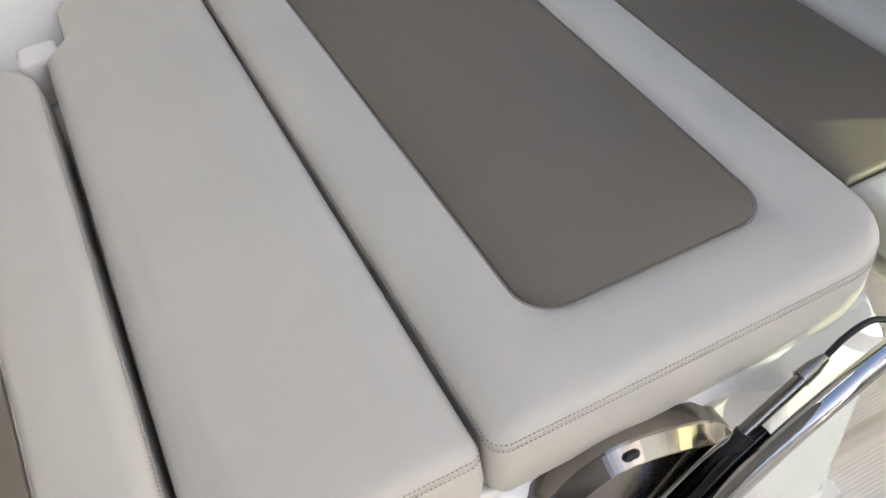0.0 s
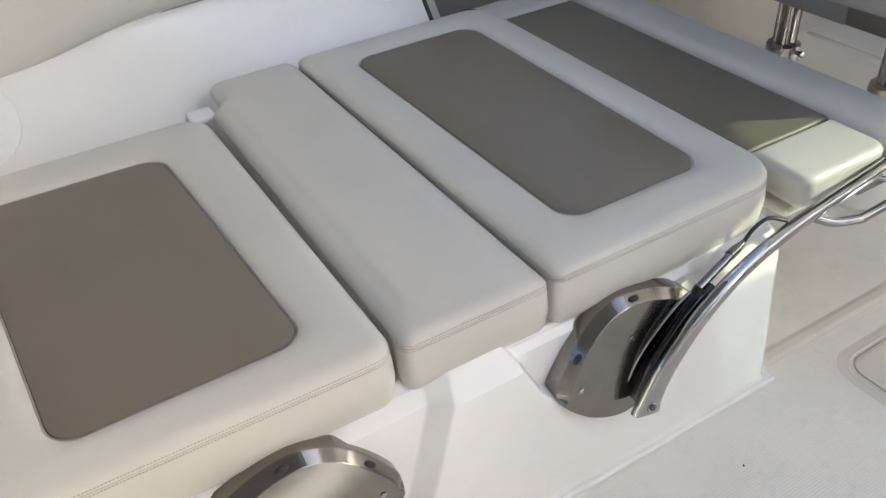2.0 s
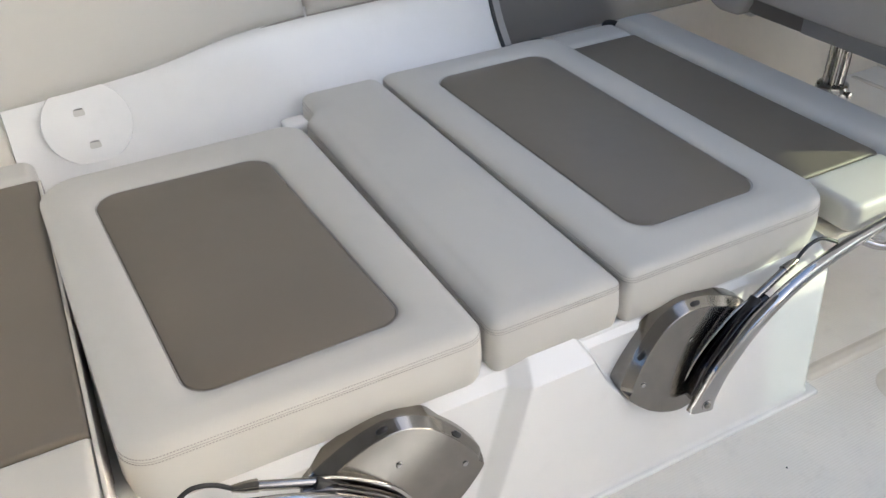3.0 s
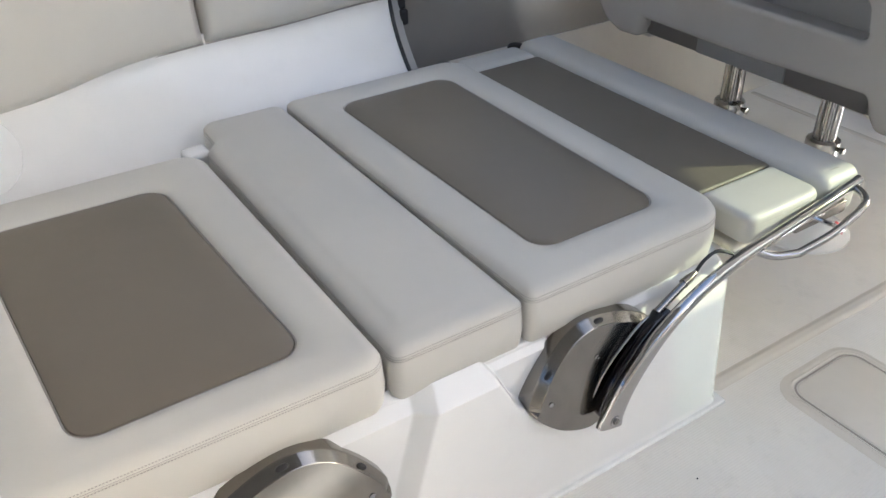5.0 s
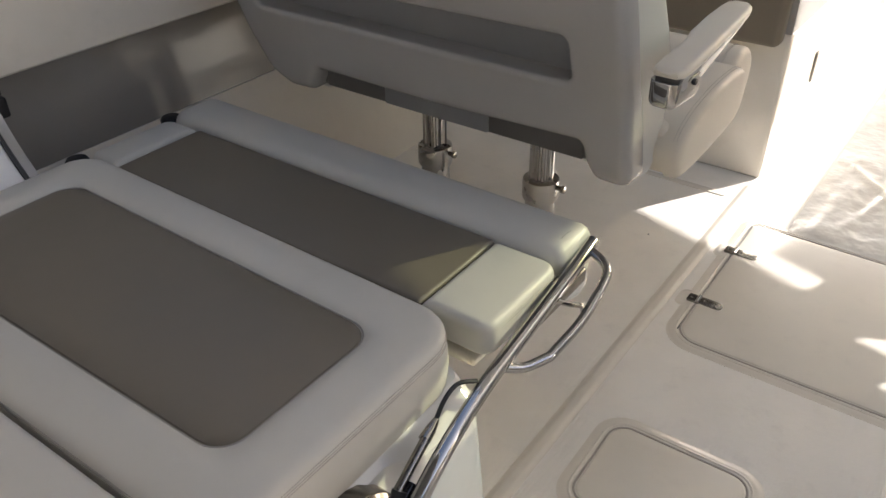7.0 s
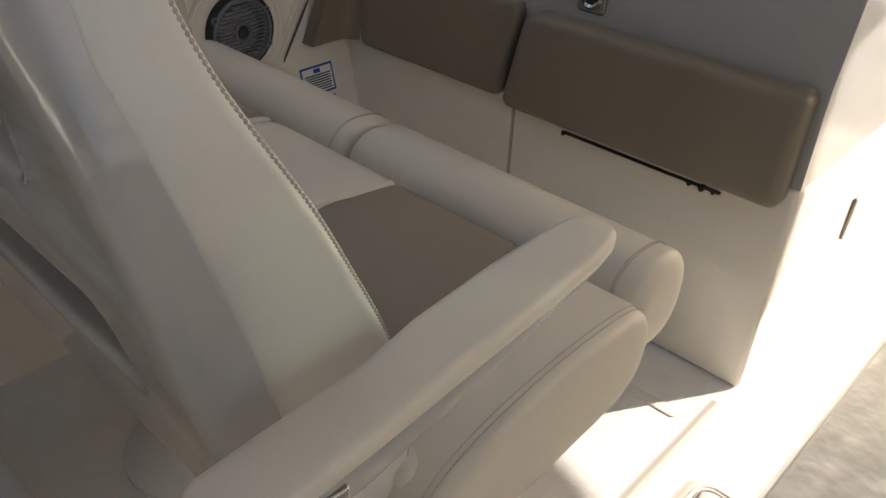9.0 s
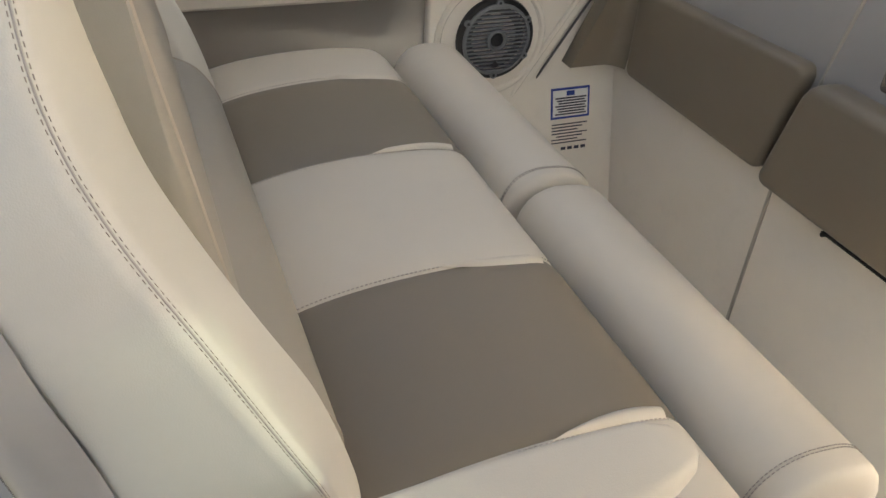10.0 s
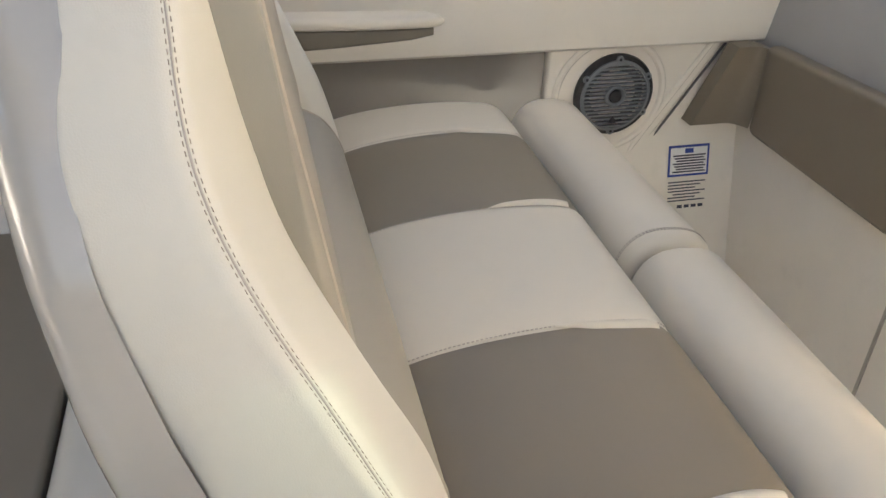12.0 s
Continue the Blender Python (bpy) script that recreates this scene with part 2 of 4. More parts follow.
def sheet(fn, nu, nv, u0, u1, v0, v1, thick=None):
    """A grid surface fn(u, v) -> point; with thick, a closed solid set back along thick."""
    bm = bmesh.new()
    g = [[bm.verts.new(fn(u0 + (u1 - u0) * i / nu, v0 + (v1 - v0) * j / nv)) for j in range(nv + 1)] for i in range(nu + 1)]
    for i in range(nu):
        for j in range(nv):
            bm.faces.new((g[i][j], g[i + 1][j], g[i + 1][j + 1], g[i][j + 1]))
    if thick is not None:
        got = bmesh.ops.extrude_face_region(bm, geom=bm.faces[:])
        bmesh.ops.translate(bm, verts=[v for v in got["geom"] if isinstance(v, bmesh.types.BMVert)], vec=thick)
    return bm


def stitches(path, normal, gap=0.0052, length=0.0034, width=0.0008, bm=None):
    """Small thread dashes along a 3D path, lying on a surface with the given normal (a vector or a list)."""
    bm = bm or bmesh.new()
    run = [0.0]
    for a, b in zip(path, path[1:]):
        run.append(run[-1] + (b - a).length)

    def at(d, i):
        while i < len(run) - 2 and run[i + 1] < d:
            i += 1
        k = run[i + 1] - run[i]
        return path[i].lerp(path[i + 1], min(1, (d - run[i]) / k) if k > 1e-9 else 0), i
    d, i = 0.0, 0
    while d + length < run[-1]:
        p, i = at(d, i)
        q, j = at(d + length, i)
        d += gap
        t = q - p
        n = Vector(normal[i] if isinstance(normal, list) else normal).normalized()
        s = t.cross(n)
        if s.length < 1e-9:
            continue
        s = s.normalized() * width / 2
        lift = n * 0.0006
        top = [bm.verts.new(v) for v in (p - s + lift, p + s + lift, q + s + lift, q - s + lift)]
        low = [bm.verts.new(v) for v in (p - s * 1.6 - lift, p + s * 1.6 - lift, q + s * 1.6 - lift, q - s * 1.6 - lift)]
        bm.faces.new(top)
        for e in range(4):
            bm.faces.new((top[e], low[e], low[(e + 1) % 4], top[(e + 1) % 4]))
    return bm


# ---------------------------------------------------------------- cushions of the lounge
def lounge_cushion(name, corners, z0, z1, label, group, r=0.021, margin=None, crown=0.006, inner=0.045, seam=True, plump=0.003, panel=None):
    """A boxed foam cushion: a welted top seam with two rows of stitching, and where margin is given a taupe panel let into the top."""
    us, vs = [c[0] for c in corners], [c[1] for c in corners]
    root = empty(name, ((min(us) + max(us)) / 2, (min(vs) + max(vs)) / 2, z0), label, "cushion", group)
    prof = [(0.02, z0), (0.006, z0 + 0.004), (0.001, z0 + 0.014), (-plump, (z0 + z1 - r) / 2), (0.0, z1 - r - 0.004), (0.0016, z1 - r - 0.001), (0.0004, z1 - r + 0.002)]
    for k in range(1, 7):
        f = math.pi / 2 * k / 6
        prof.append((r * 1.5 * (1 - math.cos(f)), z1 - r + r * math.sin(f)))
    if margin:
        m = margin
        prof += [(r * 1.5 + (m - r * 1.5) * 0.35, z1 + crown * 0.8), (r * 1.5 + (m - r * 1.5) * 0.6, z1 + crown * 0.7), (m - 0.012, z1 + crown * 0.1), (m - 0.004, z1 - crown * 0.7), (m, z1 - crown * 1.4), (m + 0.01, z1 - crown * 1.6)]
    else:
        prof += [(r * 1.5 + 0.008, z1 + crown * 0.4), (r * 1.5 + 0.02, z1 + crown * 0.7)]
    def ring(d):
        """The cushion's outline moved in by d; towards the panel it takes the panel's own shape."""
        if not panel or d <= r * 1.5:
            return outline(corners, d, inner=inner)
        if d >= margin - 0.012:
            return outline(panel, d - margin)
        f = (d - r * 1.5) / (margin - 0.012 - r * 1.5)
        return [a.lerp(b, f) for a, b in zip(outline(corners, r * 1.5, inner=inner), outline(panel, -0.012))]
    bm = bmesh.new()
    loft(bm, [[flat(p, z) for p in ring(d)] for d, z in prof])
    part("cover", bm, VINYL, root)
    if margin:
        m = margin
        bm = bmesh.new()
        loft(bm, [[flat(p, z) for p in ring(d)] for d, z in
                  ((m + 0.001, z1 - crown * 1.5), (m + 0.003, z1 - crown * 0.9), (m + 0.012, z1 - crown * 0.35), (m + 0.04, z1 + crown * 0.1), (m + 0.08, z1 + crown * 0.4))], cap0=False)
        part("panel", bm, VINYL_GREY, root, "taupe vinyl centre panel let into the top")
        loop = [flat(p, z1 - crown * 1.15) for p in ring(m - 0.0005)]
        bm = tube(loop + loop[:1], 0.0012, 6, cap=False)
        part("panel_seam", bm, SEAM_SHADE, root)
    if seam:
        bm = bmesh.new()
        for d, z, nz, wide in ((0.0012, z1 - r + 0.0056, 0.35, 0.0011), (0.0001, z1 - r - 0.0032, 0.0, 0.0006)):
            loop = dense(outline(corners, d), 0.05)
            path = [flat(p, z) for p in loop + loop[:1]]
            normals = []
            for a, b in zip(path, path[1:]):
                t = (b - a)
                normals.append(Vector((t.y, -t.x, 0)).normalized() + Vector((0, 0, nz)) if t.length > 1e-7 else Vector((0, 0, 1)))
            stitches(path, normals, gap=0.0045, length=0.0026, width=wide, bm=bm)
        tagged(part("stitching", bm, THREAD, root), kind="stuff")
        loop = [flat(p, z1 - r + 0.001) for p in dense(outline(corners, 0.0011), 0.05)]
        part("top_seam", tube(loop + loop[:1], 0.0009, 6, cap=False), SEAM_SHADE, root)
    return root


def lounge():
    g = "cushions of the convertible lounge"
    T = 0.447
    lounge_cushion("lounge_cushion", [(-0.842, -0.845, 0.08), (0.0, -0.808, 0.05), (0.007, -0.264, 0.035), (-0.838, -0.278, 0.06)], T - 0.114, T,
                   "pale vinyl lounge cushion with broad taupe panel", g, margin=0.094,
                   panel=[(-0.722, -0.748, 0.05), (-0.078, -0.702, 0.045), (-0.083, -0.360, 0.04), (-0.712, -0.397, 0.05)])
    lounge_cushion("lounge_cushion", [(-0.985, -0.226, 0.03), (-0.875, -0.228, 0.015), (-0.835, -0.260, 0.02), (0.003, -0.256, 0.022), (0.003, -0.006, 0.014), (-0.985, -0.020, 0.03)], T - 0.114, T - 0.004,
                   "plain pale vinyl lounge cushion with a notched inner corner", g, inner=0.03)
    lounge_cushion("lounge_cushion", [(-0.972, -0.016, 0.025), (0.008, 0.000, 0.02), (0.008, 0.492, 0.085), (-0.972, 0.502, 0.07)], T - 0.112, T + 0.004,
                   "pale vinyl lounge cushion with long narrow taupe panel", g, margin=0.100)


lounge()


# ---------------------------------------------------------------- the swing backrest folded flat (forward end of the lounge)
def swing_backrest(mirror=False):
    def Y(y):
        return -0.325 - y if mirror else y
    root = empty("folding_backrest", (-0.49, Y(0.7), 0.33), "pale and taupe vinyl backrest folded flat on its steel arms", "backrest", "folding backrests")
    z = 0.425

    def slice_(x0, x1, y0, y1, ra, rb, z0, z1, r, r0=0.008):
        if mirror:
            y0, y1 = Y(y1), Y(y0)
        return slab([(x0, y0, ra), (x1, y0, rb), (x1, y1, rb), (x0, y1, ra)], z0, z1, r, r0=r0)
    part("panel", slice_(-0.905, -0.102, 0.512, 0.735, 0.006, 0.004, z - 0.075, z - 0.003, 0.008), VINYL_GREY, root, "taupe vinyl middle panel")
    part("end_pad", slice_(-0.1, 0.032, 0.512, 0.733, 0.004, 0.03, z - 0.070, z, 0.016, 0.024), VINYL, root, "pale vinyl end pad")
    part("end_pad", slice_(-1.01, -0.907, 0.512, 0.735, 0.03, 0.004, z - 0.08, z, 0.02), VINYL, root, "pale vinyl end pad")
    part("bolster", slice_(-1.015, 0.03, 0.738, 0.872, 0.03, 0.03, z - 0.085, z + 0.012, 0.034), VINYL, root, "pale vinyl roll along the edge")
    bm = bmesh.new()
    stitches([Vector((0.0, Y(0.752), z + 0.004)), Vector((0.004, Y(0.80), z + 0.0135)), Vector((0.004, Y(0.852), z + 0.004))], (0, 0, 1), bm=bm)
    stitches([Vector((-0.095, Y(0.5135), z - 0.02)), Vector((0.0, Y(0.5135), z - 0.02)), Vector((0.022, Y(0.522), z - 0.019)), Vector((0.0315, Y(0.542), z - 0.019)), Vector((0.0325, Y(0.72), z - 0.019))], (0.8, -0.6 if not mirror else 0.6, 0.35), bm=bm)
    tagged(part("stitching", bm, THREAD, root), kind="stuff")
    y0, y1 = sorted((Y(0.52), Y(0.86)))
    if not mirror:
        for y, h in ((0.506, 0.402), (0.76, 0.406)):
            part("rubber_stop", turned([(0, -0.04), (0.024, -0.04), (0.026, -0.004), (0.022, 0.002), (0, 0.004)], (-1.042, y, h), "z", 20), BLACK, root, "black rubber stop at the end")
    if mirror:
        part("backing_edge", rim_box(-0.9, 0.02, -0.8365, -0.8295, z - 0.095, z - 0.004, 0.002), GEL_CREAM, root, "cream edge of the backing board")
    part("backing", rim_box(-0.99, 0.0, y0, y1, z - 0.1, z - 0.078, 0.008), GEL_CREAM, root, "cream moulded backing board")


swing_backrest()
swing_backrest(True)


def hinge_arm(mirror=False):
    """A steel hinge plate in its pocket, with the curved twin arm, gas strut and grab rail that carry a backrest."""
    c = -0.1625

    def Y(y):
        return 2 * c - y if mirror else y
    root = empty("backrest_hinge", (0.06, Y(0.12), 0.15), "polished steel hinge plate with curved arm and rail", "hinge", "hinges of the lounge backrests")
    poly = [(-0.030, 0.228), (0.025, 0.178), (0.082, 0.147), (0.13, 0.148), (0.21, 0.21), (0.275, 0.292), (0.206, 0.338), (0.13, 0.358), (0.08, 0.348), (0.047, 0.328), (0.016, 0.296), (-0.008, 0.264)]
    ring = smooth_path([Vector((a, b, 0)) for a, b in poly + poly[:1]], 10)[:-1]
    for _ in range(14):
        ring = [ring[k] * 0.5 + (ring[k - 1] + ring[(k + 1) % len(ring)]) * 0.25 for k in range(len(ring))]
    mid = Vector((0.105, 0.252, 0))

    def face(z):
        return min(0.074, 0.062 - 0.2 * (z - 0.24))

    def rim_share(i):
        """How far the bevel opens: wide along the upper arc, narrow below."""
        t = ring[(i + 1) % len(ring)] - ring[i - 1]
        out = Vector((t.y, -t.x)).normalized()
        return soft((out.dot(Vector((-0.45, 0.89))) + 0.1) / 0.5)
    shares = [rim_share(i) for i in range(len(ring))]
    bm = bmesh.new()
    rings = []
    for k in range(7):
        loop = []
        for q, w in zip(ring, shares):
            inset = (0.0, 0.0, 0.008, 0.012 + 0.088 * w, 0.02 + 0.09 * w, 0.35, 0.7)[k]
            p = mid + (q - mid) * (1 - inset)
            f = face(p.y)
            loop.append(Vector(((0.0, f - 0.006 - 0.014 * w, f - 0.003 - 0.014 * w, f - 0.0006, f, f, f)[k], Y(p.x), p.y)))
        rings.append(loop)
    loft(bm, rings)
    plate = part("plate", bm, STEEL_DULL, root, "flat polished steel plate with a bevelled rim", smooth=False)
    for y, z in ((0.003, 0.300), (0.135, 0.357)):
        i = min(range(len(ring)), key=lambda k: (ring[k].x - y) ** 2 + (ring[k].y - z) ** 2)
        t = (ring[(i + 1) % len(ring)] - ring[i - 1]).normalized() * 0.010
        at = mid + (ring[i] - mid) * 0.945
        x = face(at.y) - 0.0085
        part("slot", tube([Vector((x, Y(p.x), p.y)) for p in (at - t, at - t * 0.8, at - t * 0.5, at, at + t * 0.5, at + t * 0.8, at + t)], 0.005, 12, radii=[0.0015, 0.0038, 0.005, 0.005, 0.005, 0.0038, 0.0015]), BLACK, plate, "dark drain slot")
    for y, z in ((0.014, 0.238), (0.122, 0.288)):
        part("screw", turned([(0.0, 0), (0.0055, 0), (0.0055, 0.0012), (0.004, 0.0022), (0.0, 0.0014)], (face(z) - 0.0005, Y(y), z), "x", 12), STEEL, plate)
    # two deep flat bars side by side; the outer one turns into the round rail
    def bar(path, deep0, deep1, thin0, thin1, until):
        bm = bmesh.new()
        rings = []
        for i, p in enumerate(path):
            f = min(1, i / (len(path) - 1) / until)
            t = (path[min(i + 1, len(path) - 1)] - path[max(i - 1, 0)]).normalized()
            s = Vector((1, 0, 0))
            s = (s - t * s.dot(t)).normalized()
            u = t.cross(s)
            deep, thin, power = deep0 + (deep1 - deep0) * f, thin0 + (thin1 - thin0) * f, 4.5 - 2.5 * f
            ring = []
            for j in range(24):
                k = 2 * math.pi * j / 24
                c, d = math.cos(k), math.sin(k)
                ring.append(p + s * math.copysign(abs(c) ** (2 / power), c) * thin + u * math.copysign(abs(d) ** (2 / power), d) * deep)
            rings.append(ring)
        loft(bm, rings)
        return bm
    a = smooth_path([(0.100, Y(0.122), 0.158), (0.099, Y(0.13), 0.185), (0.096, Y(0.163), 0.243), (0.088, Y(0.235), 0.309), (0.078, Y(0.33), 0.354), (0.066, Y(0.45), 0.378), (0.055, Y(0.60), 0.391), (0.045, Y(0.74), 0.402), (0.035, Y(0.845), 0.409)], 8)
    part("arm", bar(a, 0.029, 0.0125, 0.009, 0.0125, 0.5), STEEL, root, "mirror-polished curved arm and rail")
    b = smooth_path([(0.066, Y(0.112), 0.165), (0.065, Y(0.122), 0.195), (0.060, Y(0.156), 0.253), (0.054, Y(0.226), 0.312), (0.058, Y(0.272), 0.334)], 8)
    part("inner_arm", bar(b, 0.027, 0.009, 0.005, 0.004, 1.0), STEEL, root)
    b = smooth_path([(0.083, Y(0.122), 0.185), (0.080, Y(0.15), 0.243), (0.071, Y(0.222), 0.309), (0.066, Y(0.275), 0.334)], 8)
    part("arm_web", bar(b, 0.021, 0.006, 0.013, 0.006, 1.0), STEEL_DARK, root, "dark steel web between the two bars")
    s = [Vector((0.080, Y(0.130), 0.19)), Vector((0.075, Y(0.172), 0.25)), Vector((0.060, Y(0.255), 0.335))]
    part("gas_strut", tube(smooth_path(s, 5), 0.0115, 12), BLACK, root, "black gas strut between the arms")
    part("strut_rod", tube([Vector((0.058, Y(0.245), 0.33)), Vector((0.046, Y(0.335), 0.362))], 0.0075, 12), STEEL_DULL, root)
    part("strut_end", tube([Vector((0.046, Y(0.328), 0.36)), Vector((0.044, Y(0.345), 0.364)), Vector((0.042, Y(0.362), 0.369))], 0.006, 10, radii=[0.0095, 0.0085, 0.005]), STEEL_DULL, root)
    part("release_cable", tube(smooth_path([(0.042, Y(0.36), 0.368), (0.04, Y(0.385), 0.388), (0.042, Y(0.415), 0.397), (0.055, Y(0.445), 0.387)], 6), 0.0035, 8), BLACK, root, "black release cable")
    part("pivot", turned([(0, -0.03), (0.013, -0.03), (0.013, 0.0), (0.011, 0.001), (0.011, 0.012), (0.0, 0.0125)], (0.098, Y(0.128), 0.174), "x", 20), STEEL, root)
    part("pivot_screw", turned([(0.0, 0), (0.0065, 0), (0.006, 0.003), (0.003, 0.003), (0.0, 0.001)], (0.11, Y(0.128), 0.174), "x", 12), STEEL_DULL, root)
    # grab handle below the rail
    h = smooth_path([(0.062, Y(0.498), 0.378), (0.085, Y(0.53), 0.366), (0.105, Y(0.575), 0.366)], 5)[:-1] + smooth_path([(0.105, Y(0.575), 0.366), (0.112, Y(0.66), 0.382), (0.108, Y(0.735), 0.40)], 5)[:-1] + smooth_path([(0.108, Y(0.735), 0.40), (0.10, Y(0.772), 0.408), (0.078, Y(0.80), 0.408), (0.045, Y(0.822), 0.405)], 6)
    part("handle", tube(h, 0.0085, 12), STEEL, root, "bent grab handle below the rail")
    part("lever", tube(smooth_path([(0.045, Y(0.68), 0.385), (0.07, Y(0.70), 0.375), (0.085, Y(0.715), 0.368), (0.088, Y(0.72), 0.352)], 5), 0.005, 8), STEEL, root, "small hooked release lever")
    part("bracket", rim_box(0.015, 0.05, min(Y(0.64), Y(0.80)), max(Y(0.64), Y(0.80)), 0.355, 0.385, 0.005), STEEL_DULL, root)
    return root


hinge_arm()
hinge_arm(True)


# ---------------------------------------------------------------- lounge base, coaming and side of the boat
def base_front(y, z):
    """Where the moulded front of the lounge base stands: a sloping face with a snug pocket round one hinge and a wide hollow round the other."""
    x = 0.070 - 0.09 * z
    # snug pocket: the lip follows the plate from the ledge round below it
    lip = np.interp(z, [0.06, 0.10, 0.125, 0.165, 0.20, 0.258, 0.325, 0.36], [0.20, 0.125, 0.080, 0.030, -0.004, -0.052, -0.086, -0.105])
    low = np.interp(y, [-0.1, 0.0, 0.06, 0.12, 0.18, 0.25, 0.32], [0.30, 0.185, 0.142, 0.122, 0.132, 0.18, 0.26])
    pocket = soft((y - lip) / 0.012) * soft((z - low) / 0.016) * soft((0.34 - y) / 0.06)
    # wide hollow: a slanting crease bounds it
    crease = -0.197 - 0.34 * (0.333 - z)
    hollow = min(1, max(0, (crease - y) / 0.032)) * soft((z - 0.03) / 0.03)
    x -= max(0.034 * pocket, 0.026 * hollow)
    # ledge under the cushions
    return x - 1.1 * max(0, z - 0.318) + 0.006 * soft((0.018 - z) / 0.018)


def lounge_base():
    root = empty("seat_plinth", (-0.45, -0.15, 0), "white gelcoat moulded base carrying the lounge cushions", "plinth")

    def fr(u, v):
        y = -0.95 + 1.432 * u
        z = 0.35 * v
        x = base_front(y, z)
        edge = min(1, (1 - u) * 1.432 / 0.03)
        return Vector((x - 0.03 * (1 - math.sqrt(max(0, 1 - (1 - edge) ** 2))), y, z))
    part("front", sheet(fr, 440, 130, 0, 1, 0, 1, Vector((-0.04, 0, 0))), GEL, root, "moulded front with two hinge pockets")
    part("top", rim_box(-1.0, -0.004, -0.95, 0.478, 0.29, 0.338, 0.006), GEL, root)
    part("end", rim_box(-1.0, 0.012, 0.455, 0.4815, 0.0, 0.335, 0.008), GEL, root, "plain forward end")
    part("toe", rim_box(-1.0, 0.082, -0.95, 0.492, -0.02, 0.008, 0.005), GEL, root)
    part("corner_block", rim_box(-0.92, -0.862, -0.30, -0.24, 0.338, 0.418, 0.01), GEL, root)


lounge_base()


def pad_edge(y):
    """Height of the lower edge of the coaming pads along the boat."""
    return float(sum(np.interp(y + d, [-1.8, -0.87, -0.73, -0.60, -0.50, -0.40, -0.30, -0.14, 0.06, 0.28, 0.7, 1.0], [0.478, 0.487, 0.497, 0.510, 0.522, 0.548, 0.566, 0.576, 0.580, 0.596, 0.602, 0.602]) for d in (-0.06, -0.03, 0.0, 0.03, 0.06)) / 5)


def coaming():
    """The white concave moulding behind the lounge, from the seat up to the coaming pads."""
    def f(u, v):
        y = -0.872 + 1.252 * u
        h = pad_edge(y) + 0.023
        a = v * math.pi / 2
        x = -0.885 - 0.215 * math.sin(a) ** 0.8 if v > 0 else -0.885
        z = 0.34 + (h - 0.34) * (1 - math.cos(a)) ** 0.62
        return Vector((x - 0.03 * min(1, max(0, (y + 0.9) / 0.8)), y, z))
    root = empty("coaming_moulding", (-1.05, -0.3, 0.34), "white gelcoat coaming moulding curving up behind the lounge", "coaming")
    part("shell", sheet(f, 60, 24, 0, 1, 0, 1, Vector((-0.03, 0, -0.01))), GEL, root)
    # end trim: black gasket, grey strip and two black hooks
    for k, (dy, w, mat, name) in enumerate(((0.0, 0.008, BLACK, "gasket"), (0.009, 0.02, SHELL, "end_strip"))):
        def g(u, v, dy=dy, w=w):
            p = f(1.0, v)
            return Vector((p.x + 0.006, p.y + dy + w * u, p.z + 0.004))
        part(name, sheet(g, 2, 24, 0, 1, 0, 1, Vector((-0.03, 0, -0.005))), mat, root)
    for v in (0.72, 0.86):
        p = f(1.0, v)
        part("hook", rim_box(p.x - 0.012, p.x + 0.012, p.y + 0.026, p.y + 0.05, p.z - 0.022, p.z + 0.022, 0.006), BLACK, root)
    # cream stern moulding carries the same hollow on, a little deeper
    def stern(u, v):
        y = -1.8 + 0.926 * u
        p = f(0.0, v)
        return Vector((p.x - 0.012, y, p.z - 0.006))
    thing("stern_side_moulding", sheet(stern, 12, 24, 0, 1, 0, 1, Vector((-0.03, 0, -0.01))), GEL_CREAM, "cream gelcoat side moulding beside the stern seat", "side moulding")
    thing("trim_strip", tube([Vector((-0.99, -0.876, 0.362)), Vector((-0.86, -0.862, 0.358))], 0.006, 10), STEEL, "short chrome trim strip at the corner of the lounge", "trim strip")
    # round inspection plate
    plate = empty("inspection_plate", (-1.06, -0.705, 0.45), "round white plastic inspection plate on the coaming", "deck plate")
    m = Matrix(((0, -0.6, 0.8, -1.06), (1, 0, 0, -0.705), (0, 0.8, 0.6, 0.451), (0, 0, 0, 1)))
    bm = turned([(0, -0.03), (0.097, -0.03), (0.098, 0.004), (0.0965, 0.0062), (0.093, 0.007), (0.0, 0.0072)], (0, 0, 0), "z", 56)
    bm.transform(m)
    part("disc", bm, GEL, plate)
    # recesses are proud slabs; the duller vinyl stands in for their shade
    for a, b in ((-0.011, 0.027), (0.002, -0.052)):
        bm = slab([(a - 0.013, b - 0.009, 0.003), (a + 0.013, b - 0.009, 0.003), (a + 0.011, b + 0.009, 0.008), (a - 0.011, b + 0.009, 0.008)], 0.004, 0.0076, 0.0003)
        bm.transform(m)
        part("finger_recess", bm, VINYL, plate)
        bm = slab([(a - 0.010, b + 0.003, 0.002), (a + 0.010, b + 0.003, 0.002), (a + 0.009, b + 0.009, 0.004), (a - 0.009, b + 0.009, 0.004)], 0.004, 0.0079, 0.0002)
        bm.transform(m)
        part("recess_lip", bm, VINYL, plate)


coaming()


